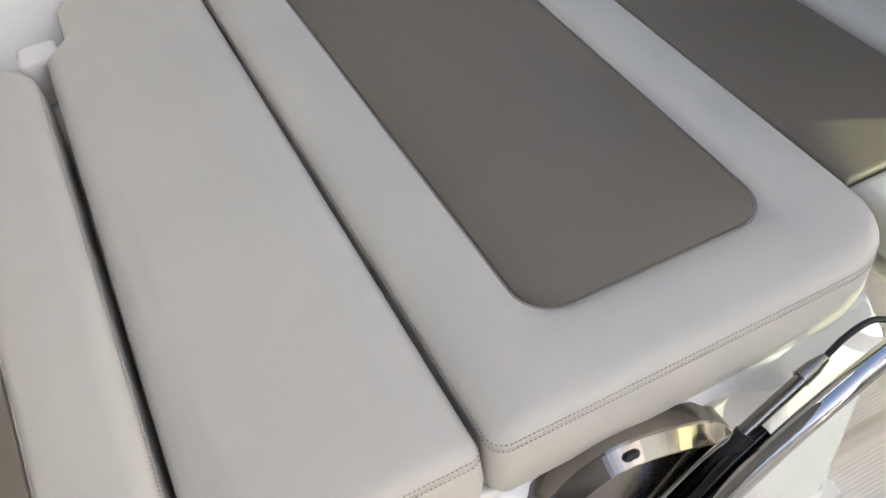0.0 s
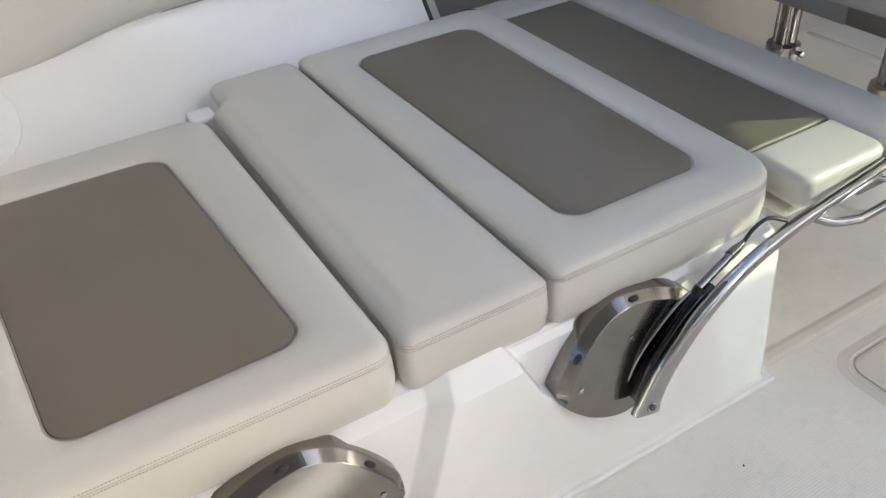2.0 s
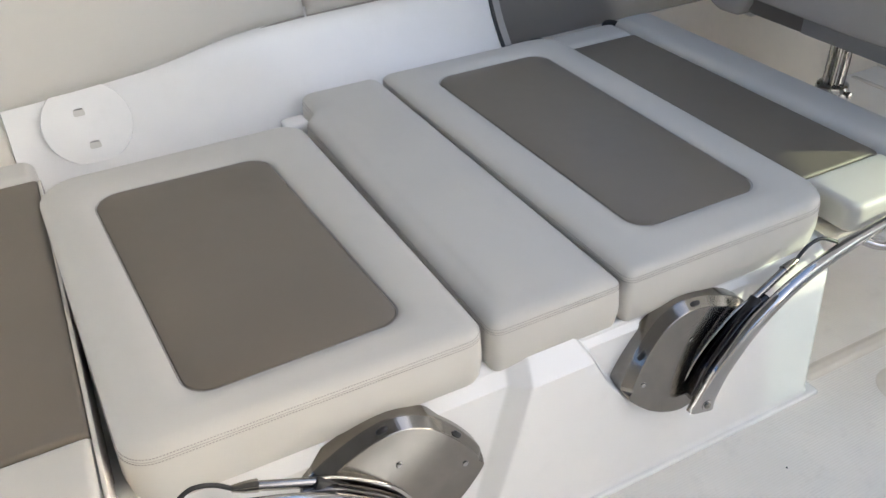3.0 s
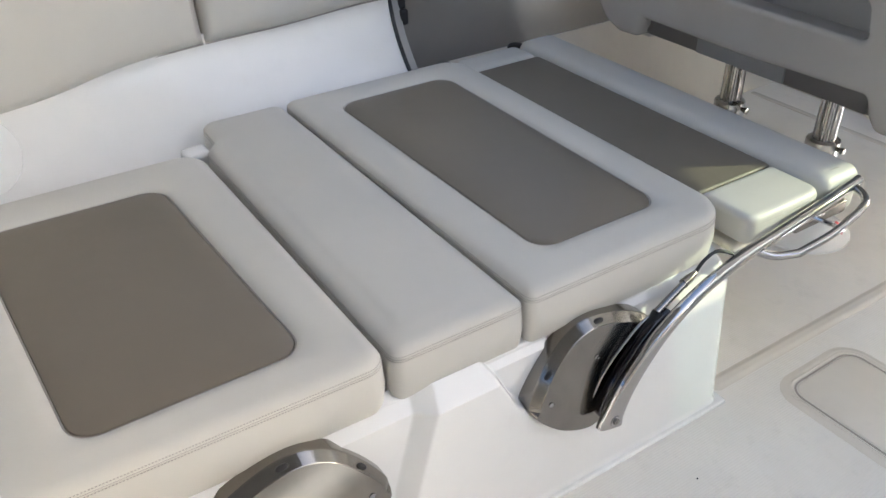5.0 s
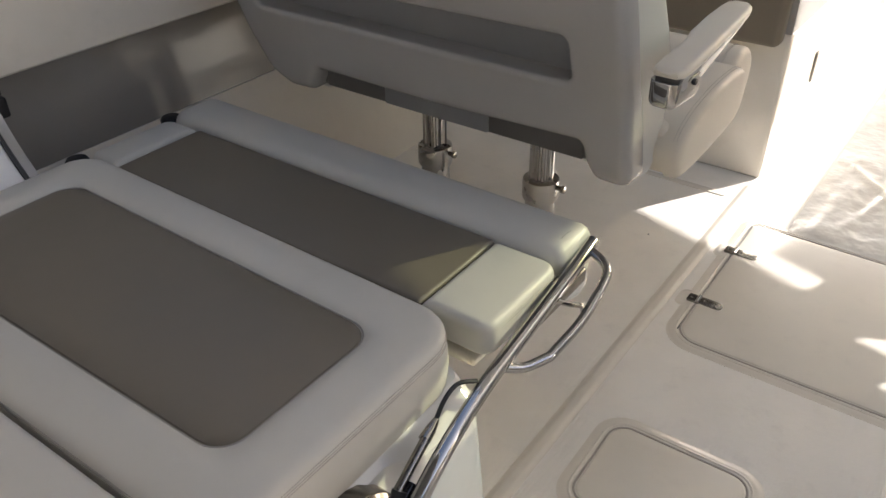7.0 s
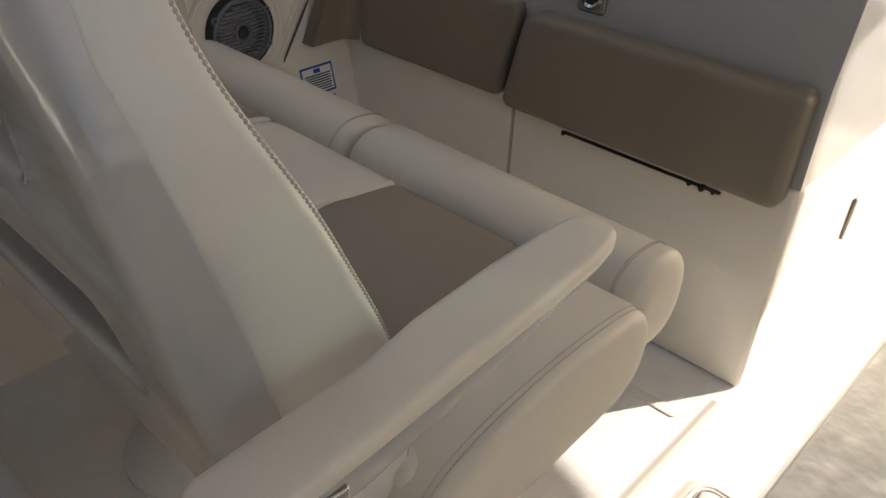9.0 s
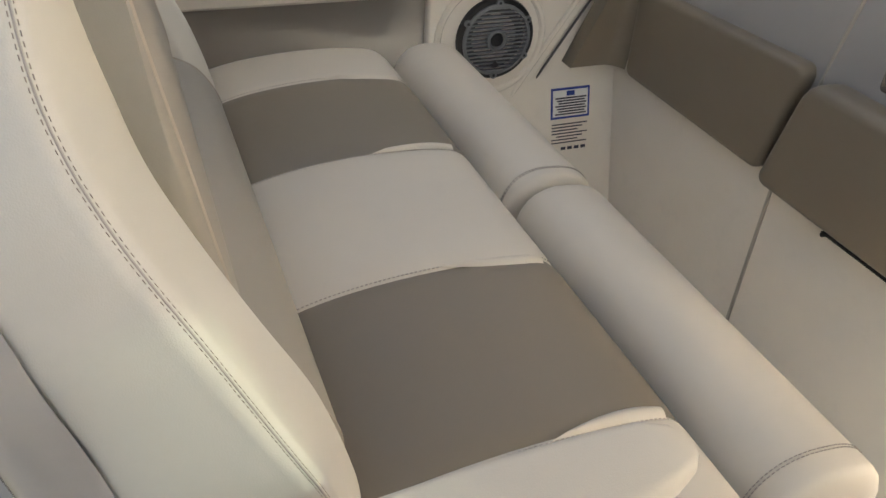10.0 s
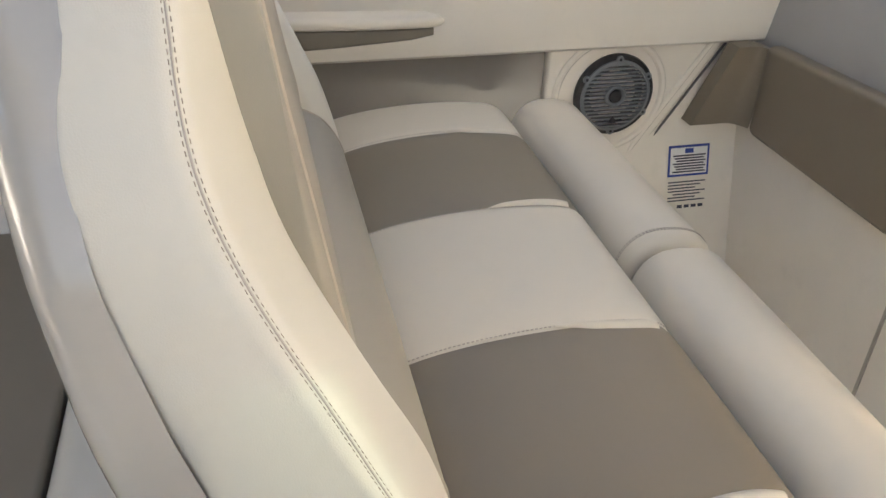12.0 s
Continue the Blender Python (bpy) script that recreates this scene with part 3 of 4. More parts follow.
def side_structure():
    # overhanging gunwale inside, one profile along the boat
    prof = [(-1.15, 0.62), (-1.115, 0.604), (-1.10, 0.601), (-1.093, 0.607), (-1.09, 0.63), (-1.10, 0.75), (-1.13, 0.95), (-1.16, 1.04), (-1.2, 1.075), (-1.42, 1.09), (-1.5, 1.0), (-1.5, 0.62)]

    def ring(y):
        return [Vector((x, y, z)) for x, z in prof]
    bm = bmesh.new()
    loft(bm, [ring(y) for y in (0.42, 0.8, 1.2, 1.6, 2.06)])
    thing("wall_port", bm, GEL_CREAM, "cream gelcoat gunwale overhanging the side recess", "gunwale", kind="structure")
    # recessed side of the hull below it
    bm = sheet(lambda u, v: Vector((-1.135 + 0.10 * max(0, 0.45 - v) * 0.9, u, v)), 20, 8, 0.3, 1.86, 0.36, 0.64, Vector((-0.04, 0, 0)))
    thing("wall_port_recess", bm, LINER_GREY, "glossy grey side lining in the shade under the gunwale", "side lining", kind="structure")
    bm = sheet(lambda u, v: Vector((-1.122 + 0.34 * (0.372 - v) + 0.5 * max(0, 0.1 - v) ** 1.5, u, v)), 20, 14, 0.3, 1.71, 0.0, 0.372, Vector((-0.05, 0, 0)))
    thing("wall_port_lower", bm, GEL_CREAM, "cream gelcoat lower side sloping out to the sole", "side lining", kind="structure")
    bm = sheet(lambda u, v: Vector((-1.125 + 0.26 * max(0, 0.42 - v), u, v)), 6, 12, 1.70, 2.08, 0.0, 0.64, Vector((-0.04, 0, 0)))
    thing("wall_port_footwell", bm, GEL_CREAM, "cream gelcoat footwell side", "side lining", kind="structure")


side_structure()


def coaming_pads():
    for y0, y1 in ((-1.8, -0.142), (-0.136, 1.0)):
        def f(u, v, y0=y0, y1=y1):
            y = y0 + (y1 - y0) * u
            z = pad_edge(y) + (1.0 - pad_edge(y)) * v
            d = min(u, 1 - u) * (y1 - y0)
            puff = (1 - math.exp(-d / 0.012)) * (1 - math.exp(-(z - pad_edge(y)) / 0.014))
            return Vector((-1.125 + 0.04 * puff - 0.07 * v, y, z))
        root = empty("coaming_pad", ((-1.12), (y0 + y1) / 2, 0.6), "pale vinyl padded coaming bolster above the white moulding", "coaming pad", "coaming pads")
        part("cover", sheet(f, 80, 30, 0, 1, 0, 1, Vector((-0.05, 0, 0))), VINYL, root)
        part("welt", tube([f(k / 80, 0.0) + Vector((0.001, 0, -0.001)) for k in range(81)], 0.0022, 6), SEAM_SHADE, root, "grey cord drawn for the dark seam along the lower edge")


coaming_pads()


# ---------------------------------------------------------------- floor
def bead(corners, high, wide=0.018):
    """A low raised area whose rim swells up softly from the sole."""
    bm = bmesh.new()
    rows = [(0.0, -0.002)] + [(wide * k / 6, 0.0004 + (high - 0.0004) * soft(k / 6)) for k in range(7)]
    loft(bm, [[flat(p, z) for p in outline(corners, d, inner=0.002)] for d, z in rows])
    return bm


def floor():
    bm = box(-1.5, 2.2, -2.2, 5.0, -0.06, 0.0)
    fl = thing("floor", bm, NONSKID, "cream gelcoat cockpit sole with fine non-skid ribs", "floor", kind="structure")
    part("smooth_margin", bead([(0.012, 0.5, 0.015), (0.052, 0.5, 0.015), (0.046, 1.97, 0.015), (0.006, 1.97, 0.015)], 0.0045, 0.015), GEL_CREAM, fl, "smooth raised strip")
    part("smooth_margin", slab([(-1.0, 1.86, 0.01), (-0.02, 1.86, 0.01), (-0.02, 1.885, 0.01), (-1.0, 1.885, 0.01)], -0.004, 0.002, 0.0018, seg=3, inner=0.004), GEL_CREAM, fl)
    for name, c in (("hatch", [(0.135, 0.635, 0.035), (0.395, 0.64, 0.035), (0.40, 0.85, 0.035), (0.13, 0.845, 0.035)]),
                    ("hatch", [(0.115, 1.175, 0.05), (0.80, 1.18, 0.04), (0.80, 1.74, 0.04), (0.105, 1.75, 0.02)])):
        cu, cv = sum(p[0] for p in c) / 4, sum(p[1] for p in c) / 4
        root = empty("floor_hatch", (cu, cv, 0), "cream gelcoat hatch lid set flush in the sole", "hatch", "floor hatches")
        part("lid", slab(c, -0.01, 0.0062, 0.004, seg=3, inner=0.01), GEL_CREAM, root)
        part("surround", bead([(p[0] + (-0.034 if p[0] < cu else 0.034), p[1] + (-0.034 if p[1] < cv else 0.034), p[2] + 0.03) for p in c], 0.0035, 0.015), GEL_CREAM, root)
        lip = [flat(p, 0.0012) for p in outline(c, -0.013)]
        part("gutter_lip", tube(lip + lip[:1], 0.0040, 8, cap=False), GEL_CREAM, root)
        # the gap is a solid cord, its shade given by the grey
        gap = [flat(p, 0.0022) for p in outline(c, -0.004)]
        part("gutter", tube(gap + gap[:1], 0.0030, 6, cap=False), GAP_SHADE, root, "grey cord standing in for the shaded gap round the lid")
        if cv > 1:
            part("hinge_gap", tube([Vector((0.1095, 1.2, 0.002)), Vector((0.1035, 1.74, 0.002))], 0.003, 6), SHELL_DARK, root)
            for y in (1.33, 1.585):
                part("hinge_boss", bead([(0.058, y - 0.036, 0.02), (0.2, y - 0.036, 0.02), (0.2, y + 0.036, 0.02), (0.058, y + 0.036, 0.02)], 0.0038, 0.012), GEL_CREAM, root)
                h = part("hinge", slab([(0.083, y - 0.015, 0.005), (0.168, y - 0.015, 0.012), (0.168, y + 0.015, 0.012), (0.083, y + 0.015, 0.005)], 0.003, 0.0085, 0.0015), STEEL_DULL, root, "small steel strap hinge")
                for sx in (0.093, 0.125, 0.15):
                    part("screw", turned([(0, 0), (0.0045, 0), (0.0035, 0.0015), (0, 0.001)], (sx, y, 0.0083), "z", 10), STEEL_DULL, h)
                part("knuckle", tube([Vector((0.109, y - 0.014, 0.009)), Vector((0.109, y + 0.014, 0.009))], 0.005, 10), STEEL, h)
    # a few black specks of grit on the sole
    for x, y in [(0.073, 0.447), (0.193, 0.285), (-0.116, 1.543), (0.329, 1.323), (0.38, 1.345)]:
        top = 0.0045 if x > 0.115 and y > 1.175 else 0.0
        thing("grit_speck", turned([(0, -0.0005), (0.0022, -0.0005), (0.0016, 0.0012), (0, 0.0016)], (x, y, top), "z", 8), BLACK, "tiny black speck of grit on the cream sole", "grit", "specks of grit on the sole")
    # protective film over the deck ahead
    def film(u, v):
        w = noise.noise(Vector((u * 5, v * 5, 0))) * 0.012 + abs(noise.noise(Vector((u * 9, v * 3, 4)))) * 0.010 + abs(noise.noise(Vector((u * 22, v * 16, 9)))) * 0.004
        for (a0, b0), (a1, b1), h in (((0.18, 2.32), (0.62, 1.84), 0.010), ((0.20, 2.95), (0.9, 2.35), 0.012), ((0.45, 1.80), (0.75, 2.6), 0.007), ((0.3, 1.82), (0.42, 2.3), 0.006)):
            t = ((u - a0) * (a1 - a0) + (v - b0) * (b1 - b0)) / ((a1 - a0) ** 2 + (b1 - b0) ** 2)
            if 0 < t < 1:
                d = abs((u - a0) * (b1 - b0) - (v - b0) * (a1 - a0)) / math.hypot(a1 - a0, b1 - b0)
                w += h * math.exp(-(d / 0.014) ** 2) * math.sin(math.pi * t) ** 0.4
        rim = min(1, min(u - 0.19, v - 1.755) / 0.06)
        return Vector((u, v, 0.004 + max(0, w) * rim))
    thing("protective_film", sheet(film, 150, 170, 0.19, 1.31, 1.755, 3.4, Vector((0, 0, -0.0015))), FILM, "wrinkled clear protective film laid over the deck", "plastic film")


floor()


# ---------------------------------------------------------------- forward bulkhead and console
def console():
    bm = rim_box(-1.2, 0.03, 2.02, 3.4, 0.0, 0.45, 0.012)
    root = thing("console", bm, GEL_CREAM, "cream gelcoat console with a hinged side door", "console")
    bm = bmesh.new()
    prof = [(2.02, 0.44), (2.02, 0.62), (2.06, 0.8), (2.14, 1.15), (3.4, 1.15), (3.4, 0.44)]
    loft(bm, [[Vector((x, y, z)) for y, z in prof] for x in (-1.2, -0.6, 0.03)])
    bmesh.ops.bevel(bm, geom=[e for e in bm.edges if e.calc_length() > 0.5], offset=0.01, segments=2, affect="EDGES")
    part("upper", bm, SHELL, root, "greyish upper fascia")
    part("door_gap", box(-0.584, -0.578, 2.0165, 2.0215, 0.02, 0.44), GAP_SHADE, root)
    part("door_gap", tube([Vector((-0.556, 2.019, 0.60)), Vector((-0.552, 2.058, 0.80)), Vector((-0.548, 2.125, 1.09))], 0.004, 6), GAP_SHADE, root)
    part("side_hinge", rim_box(0.03, 0.036, 2.39, 2.42, 0.19, 0.29, 0.002), STEEL_DULL, root, "small steel hinge on the console side")
    part("latch_gap", box(-0.45, -0.1, 2.012, 2.0225, 0.3925, 0.3955), BLACK, root)
    for x, r in ((-0.445, 0.004), (-0.16, 0.0045), (-0.135, 0.006), (-0.112, 0.0035)):
        part("latch_knob", turned([(0, 0.012), (r, 0.012), (r, -0.002), (0, -0.004)], (x, 2.012, 0.392), "y", 12), BLACK, root)
    # padded knee panels
    knee = slab([(-1.04, 0.425, 0.02), (-0.605, 0.425, 0.025), (-0.565, 0.632, 0.02), (-1.04, 0.612, 0.01)], 1.99, 2.03, 0.012, front)
    thing("knee_panel", knee, VINYL_GREY_WARM, "taupe padded knee panel above the footwell", "panel", "knee panels")
    knee = slab([(-0.588, 0.42, 0.02), (0.012, 0.42, 0.02), (0.018, 0.628, 0.02), (-0.54, 0.628, 0.05)], 1.968, 2.03, 0.02, front)
    k2 = thing("knee_panel", knee, VINYL_GREY_WARM, "taupe padded knee panel on the console door", "panel", "knee panels")
    part("backing_board", rim_box(-0.56, 0.0, 2.0302, 2.036, 0.43, 0.615, 0.002), SHELL_DARK, k2)
    bm = sheet(lambda u, v: Vector((-1.085 + 0.03 * v + 0.035 * max(0, (u - 0.7) / 0.3) ** 2, 1.885 + 0.115 * u + 0.055 * v * (1 - u), 0.43 + 0.175 * v)), 12, 10, 0, 1, 0, 1, Vector((-0.04, 0.0, 0)))
    thing("knee_panel", bm, VINYL_GREY_WARM, "taupe padded end of the knee panel on the hull side", "panel", "knee panels")
    # chrome socket
    s = empty("power_socket", (-0.425, 2.0, 0.672), "chrome square power socket with a dark round hole", "socket")
    part("bezel", slab([(-0.455, 0.64, 0.008), (-0.395, 0.64, 0.008), (-0.395, 0.704, 0.008), (-0.455, 0.704, 0.008)], 2.02, 2.042, 0.004, front), STEEL, s)
    part("ring", annulus([(0.024, 0.01), (0.025, -0.001), (0.019, -0.005), (0.0145, -0.002)], (-0.425, 2.018, 0.672), "y", 20), STEEL, s)
    part("hole", turned([(0, 0.0), (0.0148, 0.0), (0.0148, 0.01), (0, 0.01)], (-0.425, 2.018, 0.672), "y", 20), BLACK, s)


console()


# ---------------------------------------------------------------- speaker panel and sticker
def speaker_side():
    p = thing("side_moulding", slab([(1.565, 0.30, 0.05), (1.70, 0.30, 0.02), (1.775, 0.33, 0.015), (1.955, 0.61, 0.015), (1.565, 0.61, 0.02)], -1.15, -1.118, 0.008, side), GEL_CREAM, "cream moulded side panel that carries the speaker", "side panel")
    ring = [Vector((-1.119, 1.705 + 0.118 * math.cos(a), 0.497 + 0.118 * math.sin(a))) for a in (2 * math.pi * k / 40 for k in range(41))]
    part("recess_rim", tube(ring, 0.008, 8, cap=False), GEL_CREAM, p)
    part("end_gap", tube([Vector((-1.121, 1.783, 0.333)), Vector((-1.121, 1.962, 0.612))], 0.0028, 8), SHELL_DARK, p, "dark gap along the slanted end")
    part("end_bevel", tube([Vector((-1.116, 1.745, 0.335)), Vector((-1.116, 1.925, 0.612))], 0.006, 8), GEL_CREAM, p)
    at = (-1.112, 1.712, 0.5)
    s = empty("speaker", at, "round grey marine loudspeaker with slotted grille", "speaker")
    part("rim", annulus([(0.084, -0.012), (0.086, 0.0), (0.084, 0.006), (0.075, 0.007), (0.072, 0.003)], at, "x", 48), BLACK, s, "black rim")
    part("cone", turned([(0, -0.012), (0.066, -0.004), (0.065, -0.016), (0, -0.02)], at, "x", 32), BLACK, s)
    for k in range(-8, 9):
        z = k * 0.0082
        w = math.sqrt(max(0, 0.071 ** 2 - z * z))
        part("slat", rim_box(at[0] + 0.004, at[0] + 0.011, at[1] - w, at[1] + w, at[2] + z - 0.0021, at[2] + z + 0.0021, 0.0008), SPEAKER, s)
    part("grille_ring", annulus([(0.067, 0.002), (0.075, 0.004), (0.075, 0.011), (0.069, 0.0135)], at, "x", 40), SPEAKER, s)
    part("hub_ring", annulus([(0.015, 0.004), (0.023, 0.004), (0.023, 0.013), (0.019, 0.016), (0.015, 0.012)], at, "x", 28), SPEAKER, s)
    part("hub", turned([(0.0155, 0.002), (0.0155, 0.009), (0.012, 0.014), (0.0, 0.017)], at, "x", 24), BLACK, s)
    for a in (30, 150, 210, 330, 90, 270):
        c_, d_ = math.cos(radians(a)), math.sin(radians(a))
        t = part("tab", turned([(0.0, 0.0), (0.008, 0.0), (0.0075, 0.011), (0.0, 0.012)], (at[0], at[1] + 0.0765 * c_, at[2] + 0.0765 * d_), "x", 12), SPEAKER, s)
        part("screw", turned([(0, 0.0), (0.0032, 0.0), (0.0026, 0.0016), (0, 0.001)], (at[0] + 0.0115, at[1] + 0.0765 * c_, at[2] + 0.0765 * d_), "x", 10), BLACK, t)
    part("maker_mark", slab([(at[1] - 0.010, at[2] - 0.058, 0.002), (at[1] + 0.010, at[2] - 0.058, 0.002), (at[1], at[2] - 0.042, 0.002)], at[0] + 0.010, at[0] + 0.0135, 0.0008, side, seg=2, inner=0.001), BLACK, s)
    # capacity sticker, its small print as bars
    st = empty("sticker", (-1.09, 1.9, 0.37), "blue-framed white information sticker with small print", "sticker")

    def face(y, z, lift):
        return Vector((-1.125 + 0.26 * max(0, 0.42 - z) + lift, y, z))

    def label(y0, y1, z0, z1, lift, mat, name):
        def f(u, v):
            return face(y0 + 0.016 + (y1 - y0) * u, z0 - 0.009 + (z1 - z0) * v, lift)
        part(name, sheet(f, 1, 2, 0, 1, 0, 1, Vector((-0.0006, 0, 0))), mat, st, smooth=False)
    label(1.845, 1.943, 0.314, 0.381, 0.0012, BLUE_LABEL, "frame")
    label(1.850, 1.938, 0.319, 0.376, 0.0018, WHITE_LABEL, "field")
    label(1.884, 1.904, 0.364, 0.374, 0.0024, BLUE_LABEL, "emblem")
    for k in range(7):
        label(1.856 + 0.004 * (k % 3), 1.934 - 0.004 * (k % 2), 0.3575 - 0.0058 * k, 0.3605 - 0.0058 * k, 0.0024, INK, "print_line")
    for k in range(7):
        label(1.848 + 0.012 * (k == 4), 1.938 - 0.012 * (k % 3), 0.3005 - 0.0068 * k, 0.3030 - 0.0068 * k, 0.0014, INK, "print_line")
    for k in range(4):
        label(1.872 + 0.017 * k, 1.884 + 0.017 * k, 0.244, 0.2505, 0.0014, INK, "print_bar")


speaker_side()


# ---------------------------------------------------------------- double helm seat
def superellipse(a, cy, cz, ry, rz, power, tilt):
    c, d = math.cos(a), math.sin(a)
    u = math.copysign(abs(c) ** (2 / power), c) * ry
    v = math.copysign(abs(d) ** (2 / power), d) * rz
    return cy + u * math.cos(tilt) - v * math.sin(tilt), cz + u * math.sin(tilt) + v * math.cos(tilt)


def lofted(sections, bm=None):
    """A solid through closed sections of equal point count."""
    bm = bm or bmesh.new()
    loft(bm, sections)
    return bm


def roll(x0, x1, cy, cz, ry, rz, power=2.6, tilt=0.0, end=0.03, seg=28, xs=14):
    """A padded roll along x with a superellipse section and rounded ends."""
    bm = bmesh.new()
    rings = []
    stops = []
    for k in range(6):
        f = math.pi / 2 * k / 5
        stops.append((x0 + end * (1 - math.cos(f)), 1 - 0.5 * (1 - math.sin(f))))
    stops += [(x0 + end + (x1 - x0 - 2 * end) * k / xs, 1.0) for k in range(1, xs)]
    for k in range(6):
        f = math.pi / 2 * (1 - k / 5)
        stops.append((x1 - end * (1 - math.cos(f)), 1 - 0.5 * (1 - math.sin(f))))
    for x, s in stops:
        ring = []
        for k in range(seg):
            a = 2 * math.pi * k / seg
            c, d = math.cos(a), math.sin(a)
            u = math.copysign(abs(c) ** (2 / power), c) * ry * s
            v = math.copysign(abs(d) ** (2 / power), d) * rz * s
            ring.append(Vector((x, cy + u * math.cos(tilt) - v * math.sin(tilt), cz + u * math.sin(tilt) + v * math.cos(tilt))))
        rings.append(ring)
    loft(bm, rings)
    return bm


def helm_seat():
    root = empty("helm_seat", (-0.43, 1.2, 0), "double helm seat in cream and taupe vinyl on two steel pedestals", "seat")
    # moulded shell: one piece with two legs, two long openings and a rolled rim
    def table(rows):
        zs, ys = [r[0] for r in rows], [r[1] for r in rows]

        def at(z):
            return float(sum(np.interp(z + d, zs, ys) for d in (-0.02, -0.01, 0.0, 0.01, 0.02)) / 5)
        return at
    rear = table([(0.44, 0.968), (0.545, 0.950), (0.62, 0.937), (0.69, 0.921), (0.74, 0.911), (0.80, 0.899), (0.88, 0.889), (0.95, 0.880), (1.02, 0.876), (1.12, 0.876)])
    seat_in = table([(0.44, 1.015), (0.49, 1.020), (0.583, 1.0), (0.64, 0.982), (0.705, 0.966), (0.773, 0.952), (0.813, 0.940), (0.857, 0.930), (0.881, 0.923), (0.912, 0.917), (0.94, 0.914), (0.971, 0.914), (1.0, 0.920), (1.1, 0.932)])
    side_x = table([(0.44, 0.036), (0.5, 0.035), (0.7, 0.030), (0.82, 0.022), (0.89, 0.012), (0.94, -0.006), (0.99, -0.034), (1.03, -0.060), (1.1, -0.105)])
    rim = [(0.042, 0.455, 0.026), (0.037, 0.60, 0.3), (0.026, 0.82, 0.3), (0.012, 0.90, 0.12), (-0.034, 0.99, 0.12), (-0.075, 1.045, 0.06), (-0.16, 1.09, 0.06),
           (-0.76, 1.09, 0.06), (-0.86, 1.045, 0.06), (-0.93, 0.96, 0.12), (-0.962, 0.86, 0.2), (-0.968, 0.74, 0.3), (-0.945, 0.60, 0.2), (-0.895, 0.49, 0.08), (-0.835, 0.462, 0.04), (-0.762, 0.466, 0.03),
           (-0.730, 0.527, 0.014), (-0.40, 0.522, 0.5), (-0.064, 0.533, 0.014), (-0.054, 0.49, 0.04), (-0.034, 0.455, 0.03)]
    holes = [[(-0.885, 0.662, 0.02), (-0.078, 0.655, 0.016), (-0.084, 0.742, 0.018), (-0.85, 0.735, 0.02)],
             [(-0.845, 0.852, 0.02), (-0.100, 0.846, 0.02), (-0.110, 0.985, 0.03), (-0.82, 0.985, 0.03)]]
    bm = bmesh.new()
    edges = []

    def ring_of(loop, lift):
        return [bm.verts.new((p.x, lift, p.y)) for p in loop]

    def bridge(rings):
        for a, b in zip(rings, rings[1:]):
            for k in range(len(a)):
                j = (k + 1) % len(a)
                bm.faces.new((a[k], a[j], b[j], b[k]))
        last = rings[-1]
        for k in range(len(last)):
            edges.append(bm.edges.get((last[k], last[(k + 1) % len(last)])))
    turn = [math.pi / 2 * k / 6 for k in range(7)]
    bridge([ring_of(outline(rim, 0.0, 6), 1.0)] + [ring_of(outline(rim, 0.024 * (1 - math.cos(f)), 6), 0.024 * (1 - math.sin(f))) for f in turn])
    for h in holes:
        bridge([ring_of(outline(h, 0.010, 6), 0.07), ring_of(outline(h, 0.003, 6), 0.03)] + [ring_of(outline(h, -0.014 * (1 - math.cos(f)), 6), 0.014 * (1 - math.sin(f))) for f in turn])
    bmesh.ops.triangle_fill(bm, edges=edges, use_beauty=True)
    for z in [0.48 + 0.02 * k for k in range(30)]:
        bmesh.ops.bisect_plane(bm, geom=bm.verts[:] + bm.edges[:] + bm.faces[:], plane_co=(0, 0, z), plane_no=(0, 0, 1))
    for v in bm.verts:
        z = v.co.z
        lift = v.co.y if v.co.y < 0.9 else seat_in(z) - rear(z) + 0.002
        v.co.y = rear(z) + lift
    part("shell", bm, SHELL, root, "glossy pale moulded back shell with two openings")
    # board darker than the shell: shade of the openings put into its grey
    part("back_board", slab([(0.988, 0.535, 0.005), (0.998, 0.535, 0.005), (0.938, 1.05, 0.005), (0.928, 1.05, 0.005)], -0.90, -0.05, 0.003, side), SHELL_MID, root, "inner back board, darkened for the shade behind the openings")
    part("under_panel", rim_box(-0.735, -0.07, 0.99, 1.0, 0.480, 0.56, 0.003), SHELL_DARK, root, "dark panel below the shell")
    part("under_flap", rim_box(-0.556, -0.285, 0.982, 0.9895, 0.482, 0.56, 0.002), SHELL_MID, root, "lighter flap over the dark panel")
    # maker's mark as plain shapes: a row of bars, a line above and an underline with an upturned end
    for k in range(6):
        x = -0.618 + 0.0285 * k
        bm = slab([(x, 0.776 + 0.0006 * k, 0.002), (x + 0.022, 0.777 + 0.0006 * k, 0.002), (x + 0.024, 0.799 + 0.0006 * k, 0.002), (x + 0.004, 0.799 + 0.0006 * k, 0.002)], 0.0, 0.004, 0.0006, front, seg=2, inner=0.001)
        for v in bm.verts:
            v.co.y = rear(v.co.z) - 0.0025 + v.co.y
        part("mark_bar", bm, INK, root)
    for pts in ([(-0.628, 0.762), (-0.53, 0.760), (-0.46, 0.764), (-0.425, 0.774), (-0.408, 0.795), (-0.402, 0.812)], [(-0.60, 0.812), (-0.50, 0.813), (-0.41, 0.818)]):
        part("mark_line", tube([Vector((p.x, rear(p.z) - 0.0005, p.z)) for p in smooth_path([(a, 0, b) for a, b in pts], 6)], 0.0028, 6), INK, root)
